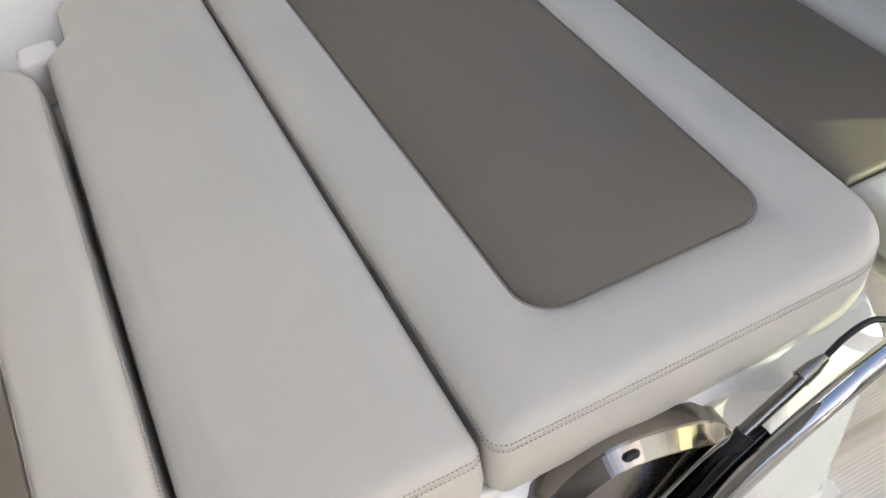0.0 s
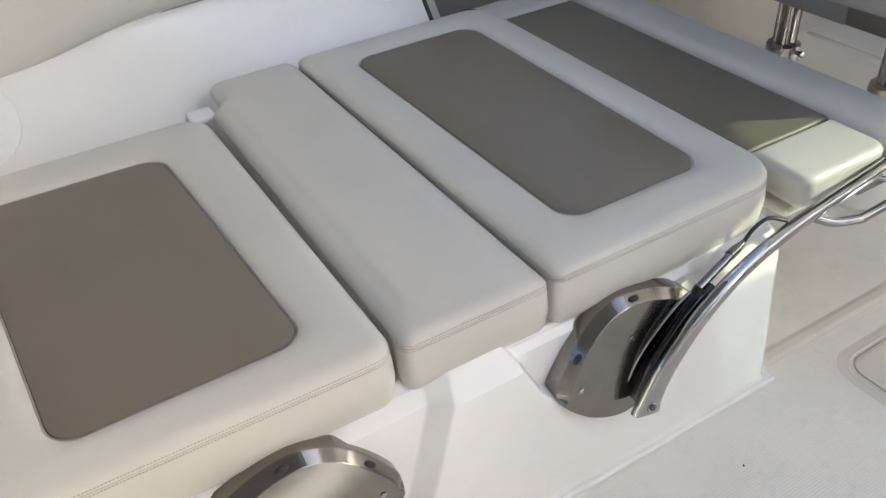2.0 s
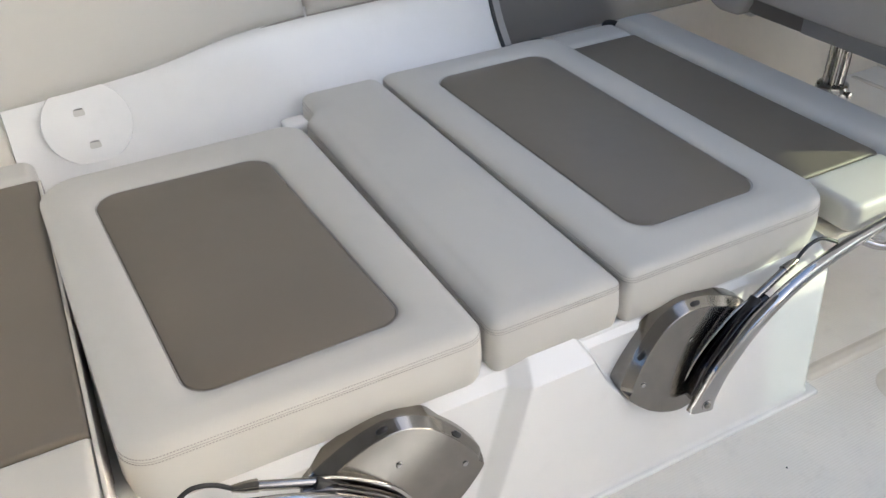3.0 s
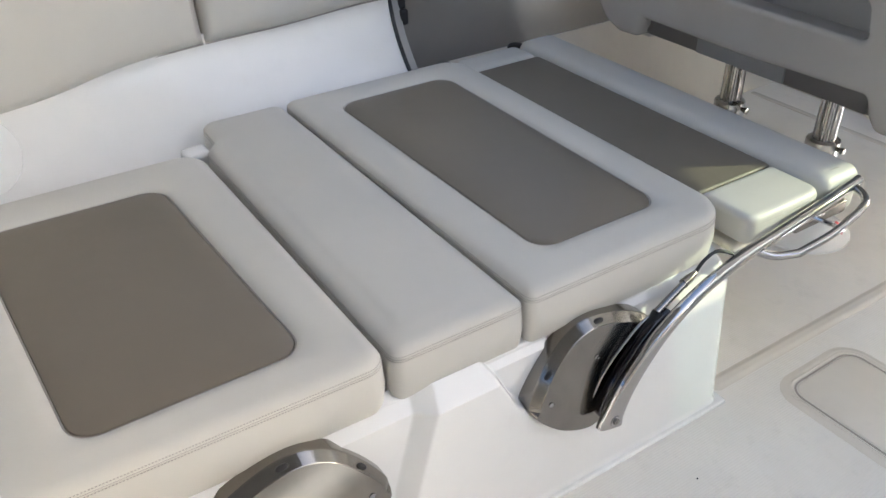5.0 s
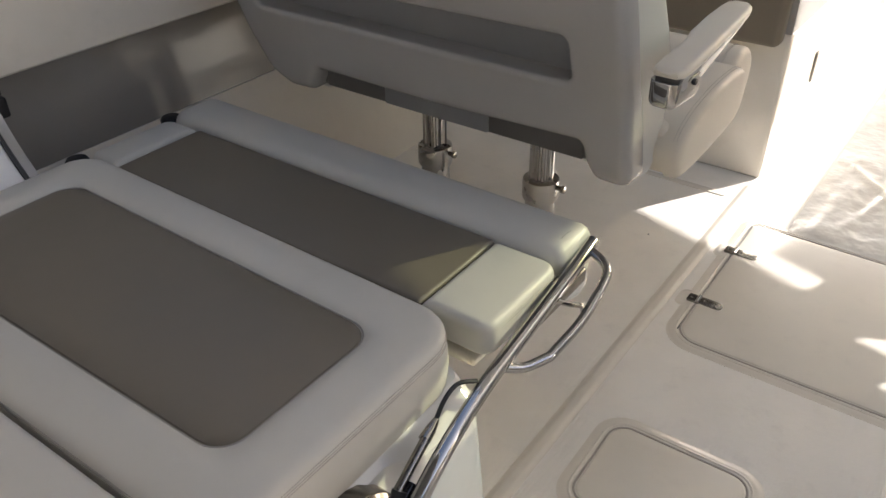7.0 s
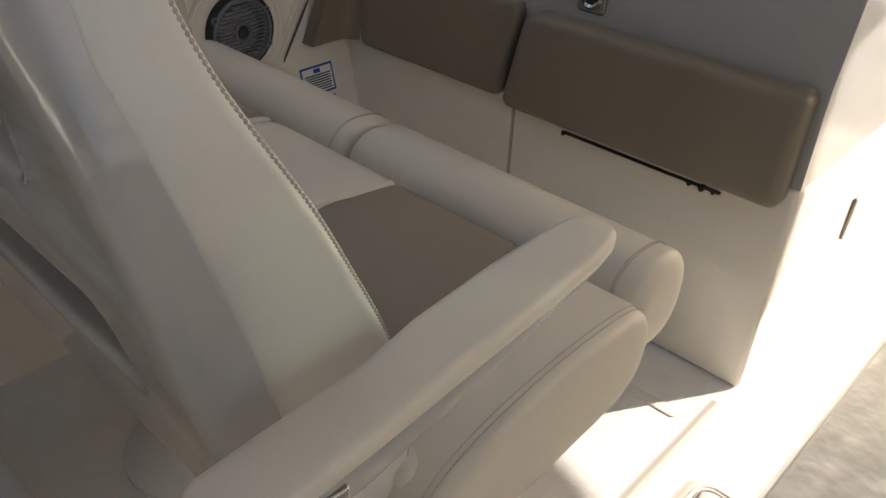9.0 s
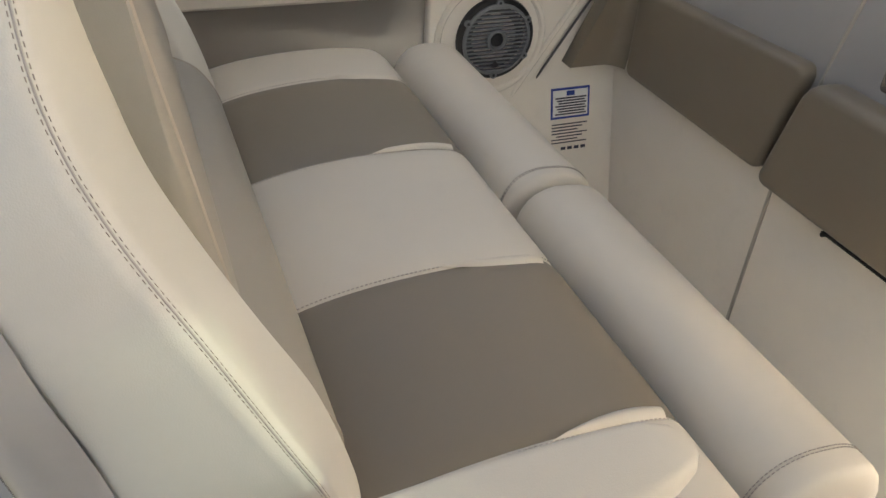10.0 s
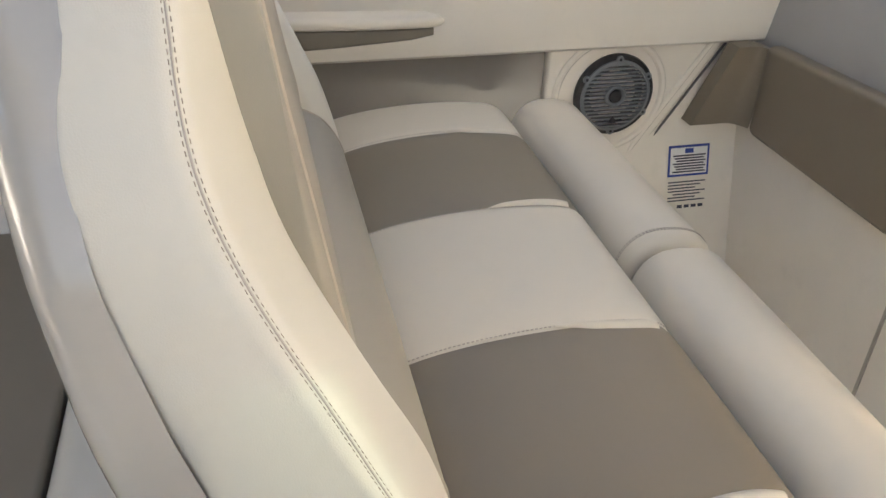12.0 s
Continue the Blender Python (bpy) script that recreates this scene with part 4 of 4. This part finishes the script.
    part("mark_dot", turned([(0, -0.002), (0.006, -0.002), (0.006, 0.002), (0, 0.003)], (-0.424, rear(0.768), 0.768), "y", 14), INK, root)
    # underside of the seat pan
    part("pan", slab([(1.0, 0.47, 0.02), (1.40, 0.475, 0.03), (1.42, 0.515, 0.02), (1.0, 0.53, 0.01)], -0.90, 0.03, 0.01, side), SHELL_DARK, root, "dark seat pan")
    # seat cushion: five padded stripes
    sec = [(1.075, 0.455), (1.065, 0.49), (1.075, 0.525), (1.10, 0.548), (1.14, 0.563), (1.19, 0.573), (1.25, 0.579), (1.31, 0.580), (1.37, 0.576), (1.405, 0.567), (1.424, 0.546), (1.43, 0.51), (1.417, 0.475), (1.39, 0.455)]
    path = [(p.x, p.y) for p in smooth_path([Vector((a, b, 0)) for a, b in sec], 4)]

    def stripe(x0, x1, mat, soft0, soft1, label=""):
        def f(u, v):
            x = x0 + (x1 - x0) * u
            i = min(len(path) - 1, int(round(v * (len(path) - 1))))
            y, z = path[i]
            d0, d1 = (x - x0), (x1 - x)
            dip = 0.0
            for d, s in ((d0, soft0), (d1, soft1)):
                dip += s * math.exp(-d / (0.006 if s < 0.01 else 0.022))
            c = Vector((1.24, 0.50))
            k = 1 - dip / 0.085
            return Vector((x, c.x + (y - c.x) * (1 - dip * 0.9), c.y + (z - c.y) * k))
        part("seat_stripe", sheet(f, 24, len(path) - 1, 0, 1, 0, 1), mat, root, label)
    stripe(-0.985, -0.818, VINYL_WARM, 0.03, 0.0035)
    stripe(-0.818, -0.572, VINYL_GREY_WARM, 0.0035, 0.0035, "taupe vinyl stripe")
    stripe(-0.572, -0.305, VINYL_WARM, 0.0035, 0.0035)
    stripe(-0.305, -0.055, VINYL_GREY_WARM, 0.0035, 0.0035, "taupe vinyl stripe")
    stripe(-0.055, 0.062, VINYL_WARM, 0.0035, 0.0)
    closed = path + [(1.34, 0.447), (1.25, 0.44), (1.15, 0.436), (1.09, 0.44)]
    rings = []
    for x, s in ((0.061, 1.0), (0.07, 0.997), (0.078, 0.985), (0.085, 0.96), (0.090, 0.92), (0.093, 0.86), (0.094, 0.7)):
        rings.append([Vector((x, 1.24 + (y - 1.24) * (1 - (1 - s) * 0.6), 0.515 + (z - 0.515) * s)) for y, z in closed])
    e = part("seat_end", lofted(rings), VINYL_WARM, root, "domed stitched end of the seat cushion")
    bm = bmesh.new()
    for x, s in ((0.0735, 0.9935), (0.0795, 0.982)):
        stitches([Vector((x, 1.24 + (y - 1.24) * (1 - (1 - s) * 0.6), 0.515 + (z - 0.515) * s + 0.0004)) for y, z in path[8:-4]], (0.45, 0, 0.9), gap=0.0045, length=0.0026, width=0.0004, bm=bm)
    tagged(part("stitching", bm, THREAD_TAN, e), kind="stuff")
    part("seat_core", rim_box(-0.93, 0.06, 1.075, 1.39, 0.46, 0.55, 0.02), VINYL_WARM, root)
    bm = bmesh.new()
    for x in (-0.818, -0.572, -0.305, -0.055):
        side_ = 1 if x in (-0.572, -0.055) else -1
        stitches([Vector((x + 0.004 * side_, y, z - 0.0012)) for y, z in path[8:-14]], (0, 0, 1), gap=0.005, length=0.003, width=0.0006, bm=bm)
    tagged(part("seat_stitching", bm, THREAD_TAN, root), kind="stuff")
    # the pale stripes overlap the taupe ones with a soft pleat towards the front edge
    for x, way in ((-0.818, 1), (-0.572, -1), (-0.305, 1), (-0.055, -1)):
        def pleat(u, v, x=x, way=way):
            y = 1.28 + 0.12 * u
            zz = float(np.interp(y, [p[0] for p in path[12:-16]], [p[1] for p in path[12:-16]]))
            w = 0.017 * math.sin(math.pi * min(1, u * 1.05) * 0.62)
            return Vector((x + way * (w * v - 0.004), y, zz + 0.005 * math.sin(math.pi * v) * min(1, u * 5) - 0.0012))
        part("pleat", sheet(pleat, 16, 8, 0, 1, 0, 1), VINYL_WARM, root)
    # front bolsters
    for x0, x1 in ((-0.955, -0.455), (-0.451, 0.062)):
        b = part("front_bolster", roll(x0, x1, 1.502, 0.505, 0.068, 0.068, 2.5, -0.1, 0.018), VINYL_WARM, root, "padded flip-up front bolster")
        bm = bmesh.new()
        for off in (0.0, 0.0032):
            xx = (x1 - 0.035 - off) if x1 > 0 else (x1 - 0.026 - off)
            angs = [math.pi * k / 24 - 0.5 for k in range(34)]
            pth = [Vector((xx, *superellipse(a, 1.502, 0.505, 0.0688, 0.0688, 2.5, -0.1))) for a in angs]
            nor = [Vector((0, math.cos(a - 0.1), math.sin(a - 0.1))) for a in angs]
            stitches(pth, nor, gap=0.005, length=0.0032, width=0.0004, bm=bm)
        tagged(part("stitching", bm, THREAD_TAN, b), kind="stuff")
    # backrest: side wings with a rolled shoulder, and two long pads between them
    seam_x = table([(0.44, 0.040), (0.75, 0.042), (0.83, 0.037), (0.88, 0.025), (0.94, 0.0), (0.99, -0.030), (1.03, -0.055), (1.1, -0.10)])
    seam_y = table([(0.44, 1.05), (0.50, 1.088), (0.56, 1.098), (0.62, 1.096), (0.70, 1.075), (0.77, 1.045), (0.80, 1.032), (0.83, 1.0195), (0.865, 1.001), (0.905, 0.981), (0.935, 0.970), (0.96, 0.965), (1.0, 0.964), (1.1, 0.962)])
    face_y = table([(0.44, 1.06), (0.50, 1.112), (0.578, 1.118), (0.642, 1.102), (0.685, 1.089), (0.708, 1.080), (0.766, 1.051), (0.83, 1.021), (0.855, 1.010), (0.88, 0.999), (0.92, 0.991), (0.955, 0.990), (1.0, 0.992), (1.1, 0.990)])
    for m in (1, -1):
        rings, lines = [], ([], [], [])
        for k in range(91):
            z = 0.452 + 0.64 * k / 90
            end = max(0, 1 - (z - 0.452) / 0.02, 1 - (1.092 - z) / 0.03)
            sx = seam_x(z)
            gap = 0.0012 * soft((0.87 - z) / 0.12)
            c = [(side_x(z) - 0.001 - gap * 0.5, seat_in(z) - 0.003 + gap, 0.006), (sx + 0.0035, seam_y(z) + 0.002, 0.013), (sx - 0.104, face_y(z) + 0.003, 0.022), (sx - 0.128, face_y(z) - 0.025, 0.012), (sx - 0.128, seat_in(z) + 0.006, 0.004)]
            loop = outline(c, 0.012 * (1 - math.sqrt(max(0, 1 - end * end))), seg=6, inner=0.003)
            if m < 0:
                loop = [Vector((-0.847 - p.x, p.y)) for p in loop]
            rings.append([flat(p, z) for p in loop])
            if 0.49 < z < 1.07:
                d = (loop[11] - loop[9]).normalized()
                for path, s_ in zip(lines, (-0.0018, 0.0, 0.0018)):
                    path.append(flat(loop[10] + d * s_ + Vector((d.y, -d.x)) * (-0.07 * abs(s_) * m), z))
        w = part("back_wing", lofted(rings), VINYL, root, "cream vinyl side wing of the backrest")
        bm = bmesh.new()
        out = (0.75 * m, 0.65, 0.1)
        stitches(lines[0], out, gap=0.0044, length=0.0024, width=0.0002, bm=bm)
        stitches(lines[2], out, gap=0.0044, length=0.0024, width=0.00014, bm=bm)
        tagged(part("stitching", bm, THREAD_TAN, w), kind="stuff")
        part("wing_seam", tube(lines[1], 0.0007, 6), SEAM_SHADE, w)

    def pad(section, x0, x1, end, mat, label):
        """A long pad with a smooth section in y and z and softly rounded ends, piped near each end."""
        loop = [(p.x, p.y) for p in smooth_path([Vector((a, b, 0)) for a, b in section + section[:1]], 5)[:-1]]
        cy, cz = sum(p[0] for p in loop) / len(loop), sum(p[1] for p in loop) / len(loop)
        stops = [(x0 + end * (1 - math.cos(f)), 0.55 + 0.45 * math.sin(f)) for f in turn] + [(x0 + end + (x1 - x0 - 2 * end) * k / 12, 1.0) for k in range(1, 12)] + [(x1 - end * (1 - math.cos(f)), 0.55 + 0.45 * math.sin(f)) for f in reversed(turn)]
        b = part("back_pad", lofted([[Vector((x, cy + (y - cy) * s_, cz + (z - cz) * (0.5 + 0.5 * s_))) for y, z in loop] for x, s_ in stops]), mat, root, label)
        for x in (x0 + end * 0.75, x1 - end * 0.75):
            s_ = 0.55 + 0.45 * math.sin(math.acos(0.25))
            path = [Vector((x, cy + (y - cy) * s_, cz + (z - cz) * (0.5 + 0.5 * s_))) for y, z in loop]
            part("piping", tube(path + path[:1], 0.0016, 6, cap=False), THREAD_TAN, b)
    pad([(0.958, 1.05), (0.99, 1.045), (1.003, 1.0), (1.012, 0.94), (1.026, 0.86), (1.043, 0.76), (1.055, 0.70), (1.056, 0.668), (1.040, 0.648), (1.01, 0.645), (1.0, 0.70), (0.975, 0.85)], -0.768, -0.080, 0.03, VINYL_SHADED, "upper padded panel of the backrest")
    pad([(1.0, 0.66), (1.035, 0.668), (1.062, 0.662), (1.088, 0.645), (1.108, 0.615), (1.117, 0.585), (1.113, 0.555), (1.09, 0.53), (1.03, 0.525), (1.0, 0.56)], -0.768, -0.080, 0.03, VINYL_SHADED, "lower padded roll of the backrest")
    # armrests
    for m in (1, -1):
        def X(x):
            return x if m > 0 else -0.838 - x
        pad = []
        for y, xl, xr, zl, zh, r in ((0.860, 0.110, 0.126, 0.734, 0.741, 0.003), (0.864, 0.098, 0.138, 0.732, 0.743, 0.006), (0.876, 0.091, 0.145, 0.731, 0.7445, 0.008), (0.92, 0.0895, 0.146, 0.731, 0.7465, 0.009),
                                     (1.0, 0.0885, 0.142, 0.731, 0.748, 0.009), (1.06, 0.078, 0.138, 0.731, 0.748, 0.009), (1.15, 0.071, 0.133, 0.731, 0.7475, 0.009), (1.22, 0.070, 0.127, 0.731, 0.747, 0.009), (1.25, 0.0715, 0.121, 0.731, 0.746, 0.008), (1.268, 0.077, 0.112, 0.732, 0.7435, 0.008), (1.276, 0.086, 0.103, 0.733, 0.739, 0.005)):
            u0, u1 = sorted((X(xl), X(xr)))
            y, zl, zh = (y, zl, zh) if m > 0 else (y + 0.03, zl - 0.014, zh - 0.014)
            pad.append([front(p, y) for p in outline([(u0, zl, 0.004), (u1, zl, 0.004), (u1, zh, r), (u0, zh, r)], seg=4)])
        arm = part("armrest", lofted(pad), VINYL_WARM, root, "slim padded armrest")
        base = []
        for y, xl, xr, z in ((0.868, 0.098, 0.134, 0.712), (0.885, 0.092, 0.142, 0.705), (0.96, 0.091, 0.141, 0.703), (1.10, 0.08, 0.131, 0.712), (1.22, 0.076, 0.122, 0.721), (1.258, 0.084, 0.112, 0.725)):
            u0, u1 = sorted((X(xl), X(xr)))
            y, z, top = (y, z, 0.7295) if m > 0 else (y + 0.03, z - 0.024, 0.7155)
            base.append([front(p, y) for p in outline([(u0, z, 0.0015), (u1, z, 0.0015), (u1, top, 0.001), (u0, top, 0.001)], seg=3)])
        # port tray gets darker taupe: its shade is put into the colour
        part("armrest_base", lofted(base), SHELL if m > 0 else VINYL_GREY, arm, "moulded tray below the pad")
        part("gap", rim_box(min(X(0.10), X(0.14)), max(X(0.10), X(0.14)), 0.8665, 0.93, 0.722, 0.7315, 0.002), BLACK, arm)
        c3 = [(X(0.09), 0.866, 0.015), (X(0.138), 0.862, 0.015), (X(0.146), 0.945, 0.004), (X(0.09), 0.95, 0.004)]
        part("bracket", slab(c3 if m > 0 else c3[::-1], 0.676, 0.723, 0.002, r0=0.014, inner=0.006), STEEL, arm, "chrome armrest bracket")
        part("bracket_bolt", turned([(0, 0), (0.006, 0), (0.005, 0.004), (0, 0.003)], (X(0.1435), 0.925, 0.711), "x", 10), BLACK, arm)
    # pedestals
    for x in (-0.585, -0.272):
        bm = bmesh.new()
        rings = []
        for z in (0.22, 0.49):
            rings.append([Vector((x + r * math.cos(a), 1.2 + r * math.sin(a), z)) for a, r in ((2 * math.pi * k / 72, 0.028 + 0.0018 * (1 if k % 6 < 3 else -1)) for k in range(72))])
        loft(bm, rings)
        p = part("pedestal", bm, STEEL, root, "fluted steel pedestal post")
        part("collar", turned([(0.029, 0.285), (0.034, 0.286), (0.043, 0.283), (0.044, 0.276), (0.044, 0.238), (0.042, 0.232), (0.036, 0.232)], (x, 1.2, 0), "z", 32), ALUMINIUM, p)
        part("column", turned([(0.036, 0.235), (0.0365, 0.03), (0.05, 0.012)], (x, 1.2, 0), "z", 32), ALUMINIUM, p)
        part("knob", turned([(0, 0.0), (0.006, 0.0), (0.006, 0.014), (0.009, 0.016), (0.009, 0.024), (0, 0.025)], (x + 0.04, 1.2, 0.27), "x", 14), STEEL_DULL, p)
        part("foot", turned([(0.13, 0.0), (0.13, 0.007), (0.122, 0.012), (0.065, 0.042), (0.05, 0.055), (0.0, 0.055)], (x, 1.2, 0.001), "z", 40), GEL, p, "white foot plate")
        if x > -0.4:
            bm = slab([(-0.026, -0.013, 0.002), (0.026, -0.013, 0.002), (0.026, 0.013, 0.002), (-0.026, 0.013, 0.002)], 0.0, 0.0015, 0.0004)
            bm.transform(Matrix.Translation((-0.192, 1.252, 0.0275)) @ Matrix.Rotation(radians(-57), 4, "Z") @ Matrix.Rotation(radians(-26), 4, "X"))
            part("warning_label", bm, RED, p, "red warning label")
    return root


helm_seat()


# ---------------------------------------------------------------- aft cushion and the unseen shell that closes the boat and shapes its light
def aft_part():
    thing("stern_moulding", rim_box(-1.3, 0.03, -2.2, -1.25, 0.0, 0.40, 0.012), GEL_CREAM, "cream gelcoat stern seat moulding", "seat base")


aft_part()


def closing_shell():
    # unseen sides, their heights chosen to block and bounce light
    thing("wall_starboard", rim_box(1.45, 1.6, -2.2, 1.0, -0.06, 0.95, 0.02), GEL_CREAM, "unseen cream gelcoat starboard side, raised to block sun", "wall", kind="structure")
    thing("wall_transom", rim_box(-1.5, 1.45, -2.35, -2.2, -0.06, 1.6, 0.02), GEL, "unseen white gelcoat transom, raised to block stern light", "wall", kind="structure")
    # unseen starboard mask: panes and cut-outs shaped to place the sun patches
    def pierced(outer, holes, x0, x1):
        bm = bmesh.new()
        edges = []
        for loop in [outer] + holes:
            vs = [bm.verts.new((x0, a, b)) for a, b in loop]
            edges += [bm.edges.new((vs[k], vs[(k + 1) % len(vs)])) for k in range(len(vs))]
        bmesh.ops.triangle_fill(bm, edges=edges, use_beauty=True)
        got = bmesh.ops.extrude_face_region(bm, geom=bm.faces[:])
        bmesh.ops.translate(bm, verts=[v for v in got["geom"] if isinstance(v, bmesh.types.BMVert)], vec=(x1 - x0, 0, 0))
        return bm
    outer = [(1.0, 0.0), (6.5, 0.0), (6.5, 2.7), (2.40, 2.7), (2.40, 0.95), (1.0, 0.95)]
    window = [(2.44, 1.0), (2.62, 1.0), (2.62, 1.28), (3.1, 1.28), (3.1, 1.46), (3.06, 1.486), (2.985, 1.488), (3.025, 1.508), (3.12, 1.56), (3.19, 1.578), (3.175, 1.61), (3.175, 1.71), (3.24, 1.74), (3.24, 1.87), (3.12, 1.87), (3.12, 1.622), (3.05, 1.60), (2.9, 1.54), (2.44, 1.36)]
    sun_gap = [(3.21, 0.785), (3.236, 0.785), (3.52, 0.897), (6.3, 0.90), (6.3, 2.5), (4.38, 2.5), (4.38, 1.74), (4.2, 1.70), (4.2, 1.2), (3.21, 0.806)]
    dapple_cuts = [[(2.87, 0.70), (2.757, 0.655), (2.63, 0.604), (2.63, 0.575), (2.70, 0.60), (2.76, 0.63)],
             [(2.60, 0.637), (2.545, 0.615), (2.45, 0.58), (2.45, 0.535), (2.60, 0.592)]]
    thing("wall_sun_mask", pierced(outer, [window, sun_gap] + dapple_cuts, 1.322, 1.334), SHELL, "unseen side wall cut to shape the sunlight at the helm", "wall", kind="structure", smooth=False)
    # added panes: the darker ones weaken the sun on plinth and wing
    for glass, pane in ((GLASS_DARK, [(2.44, 1.0), (2.62, 1.0), (2.62, 1.278), (2.44, 1.278)]),
                        (GLASS, [(2.44, 1.28), (3.1, 1.28), (3.1, 1.46), (3.06, 1.486), (2.985, 1.488), (3.025, 1.508), (3.12, 1.56), (3.19, 1.578), (3.175, 1.61), (3.12, 1.622), (3.05, 1.60), (2.9, 1.54), (2.44, 1.36)]),
                        (GLASS_DARK, [(3.12, 1.622), (3.175, 1.61), (3.175, 1.71), (3.24, 1.74), (3.24, 1.87), (3.12, 1.87)])):
        thing("window_sun_pane", slab([(a, b, 0.003) for a, b in pane], 1.325, 1.331, 0.001, side, seg=2, inner=0.002), glass, "unseen green-tinted pane added to tone a sun patch", "window", kind="structure")
    # added out of view: scatters sun onto the helm seat and sole
    thing("side_diffuser", slab([(1.0, 0.955, 0.01), (2.395, 0.955, 0.01), (2.395, 2.38, 0.01), (1.0, 1.5, 0.01)], 1.326, 1.329, 0.001, side, seg=2, inner=0.002), DIFFUSER, "unseen translucent sheet added to light the helm from starboard", "curtain", kind="structure")
    # unseen sheet that cuts the sky light from port
    thing("wall_port_aft", rim_box(-1.62, -1.5, -2.2, 0.9, -0.06, 2.7, 0.02), BLOCKER, "unseen grey sheet added to block light from port", "wall", kind="structure")
    # added roof, out of view; its aft edge sets the light on the seat
    thing("ceiling", slab([(-1.3, 1.15, 0.1), (1.3, 1.15, 0.1), (1.3, 6.5, 0.1), (-1.3, 6.5, 0.1)], 2.0, 2.05, 0.01), GEL, "unseen white roof added to shade the helm", "hardtop", kind="structure")
    # two more unseen sheets: they darken the aft end of the lounge
    thing("wall_starboard_aft", rim_box(1.46, 1.54, -2.2, -0.2, 0.951, 1.9, 0.02), BLOCKER, "unseen grey sheet added to block light from starboard aft", "wall", kind="structure")
    thing("ceiling_aft", slab([(-1.6, -2.2, 0.1), (1.6, -2.2, 0.1), (1.6, 0.35, 0.1), (-1.6, 0.35, 0.1)], 1.9, 1.95, 0.01), BLOCKER, "unseen grey sheet added to shade the stern", "canvas top", kind="structure")
    # unseen ground, made pale to throw sunlight up at the boat
    bm = box(-600, 600, -600, 600, -1.3, -1.2)
    thing("ground", bm, material("bounce_ground", (0.45, 0.43, 0.40), 0.9, vary=0.15, vary_scale=0.3, bump=0.01, bump_scale=20), "unseen pale ground below the boat, lightened for bounce", "ground", kind="structure")


closing_shell()
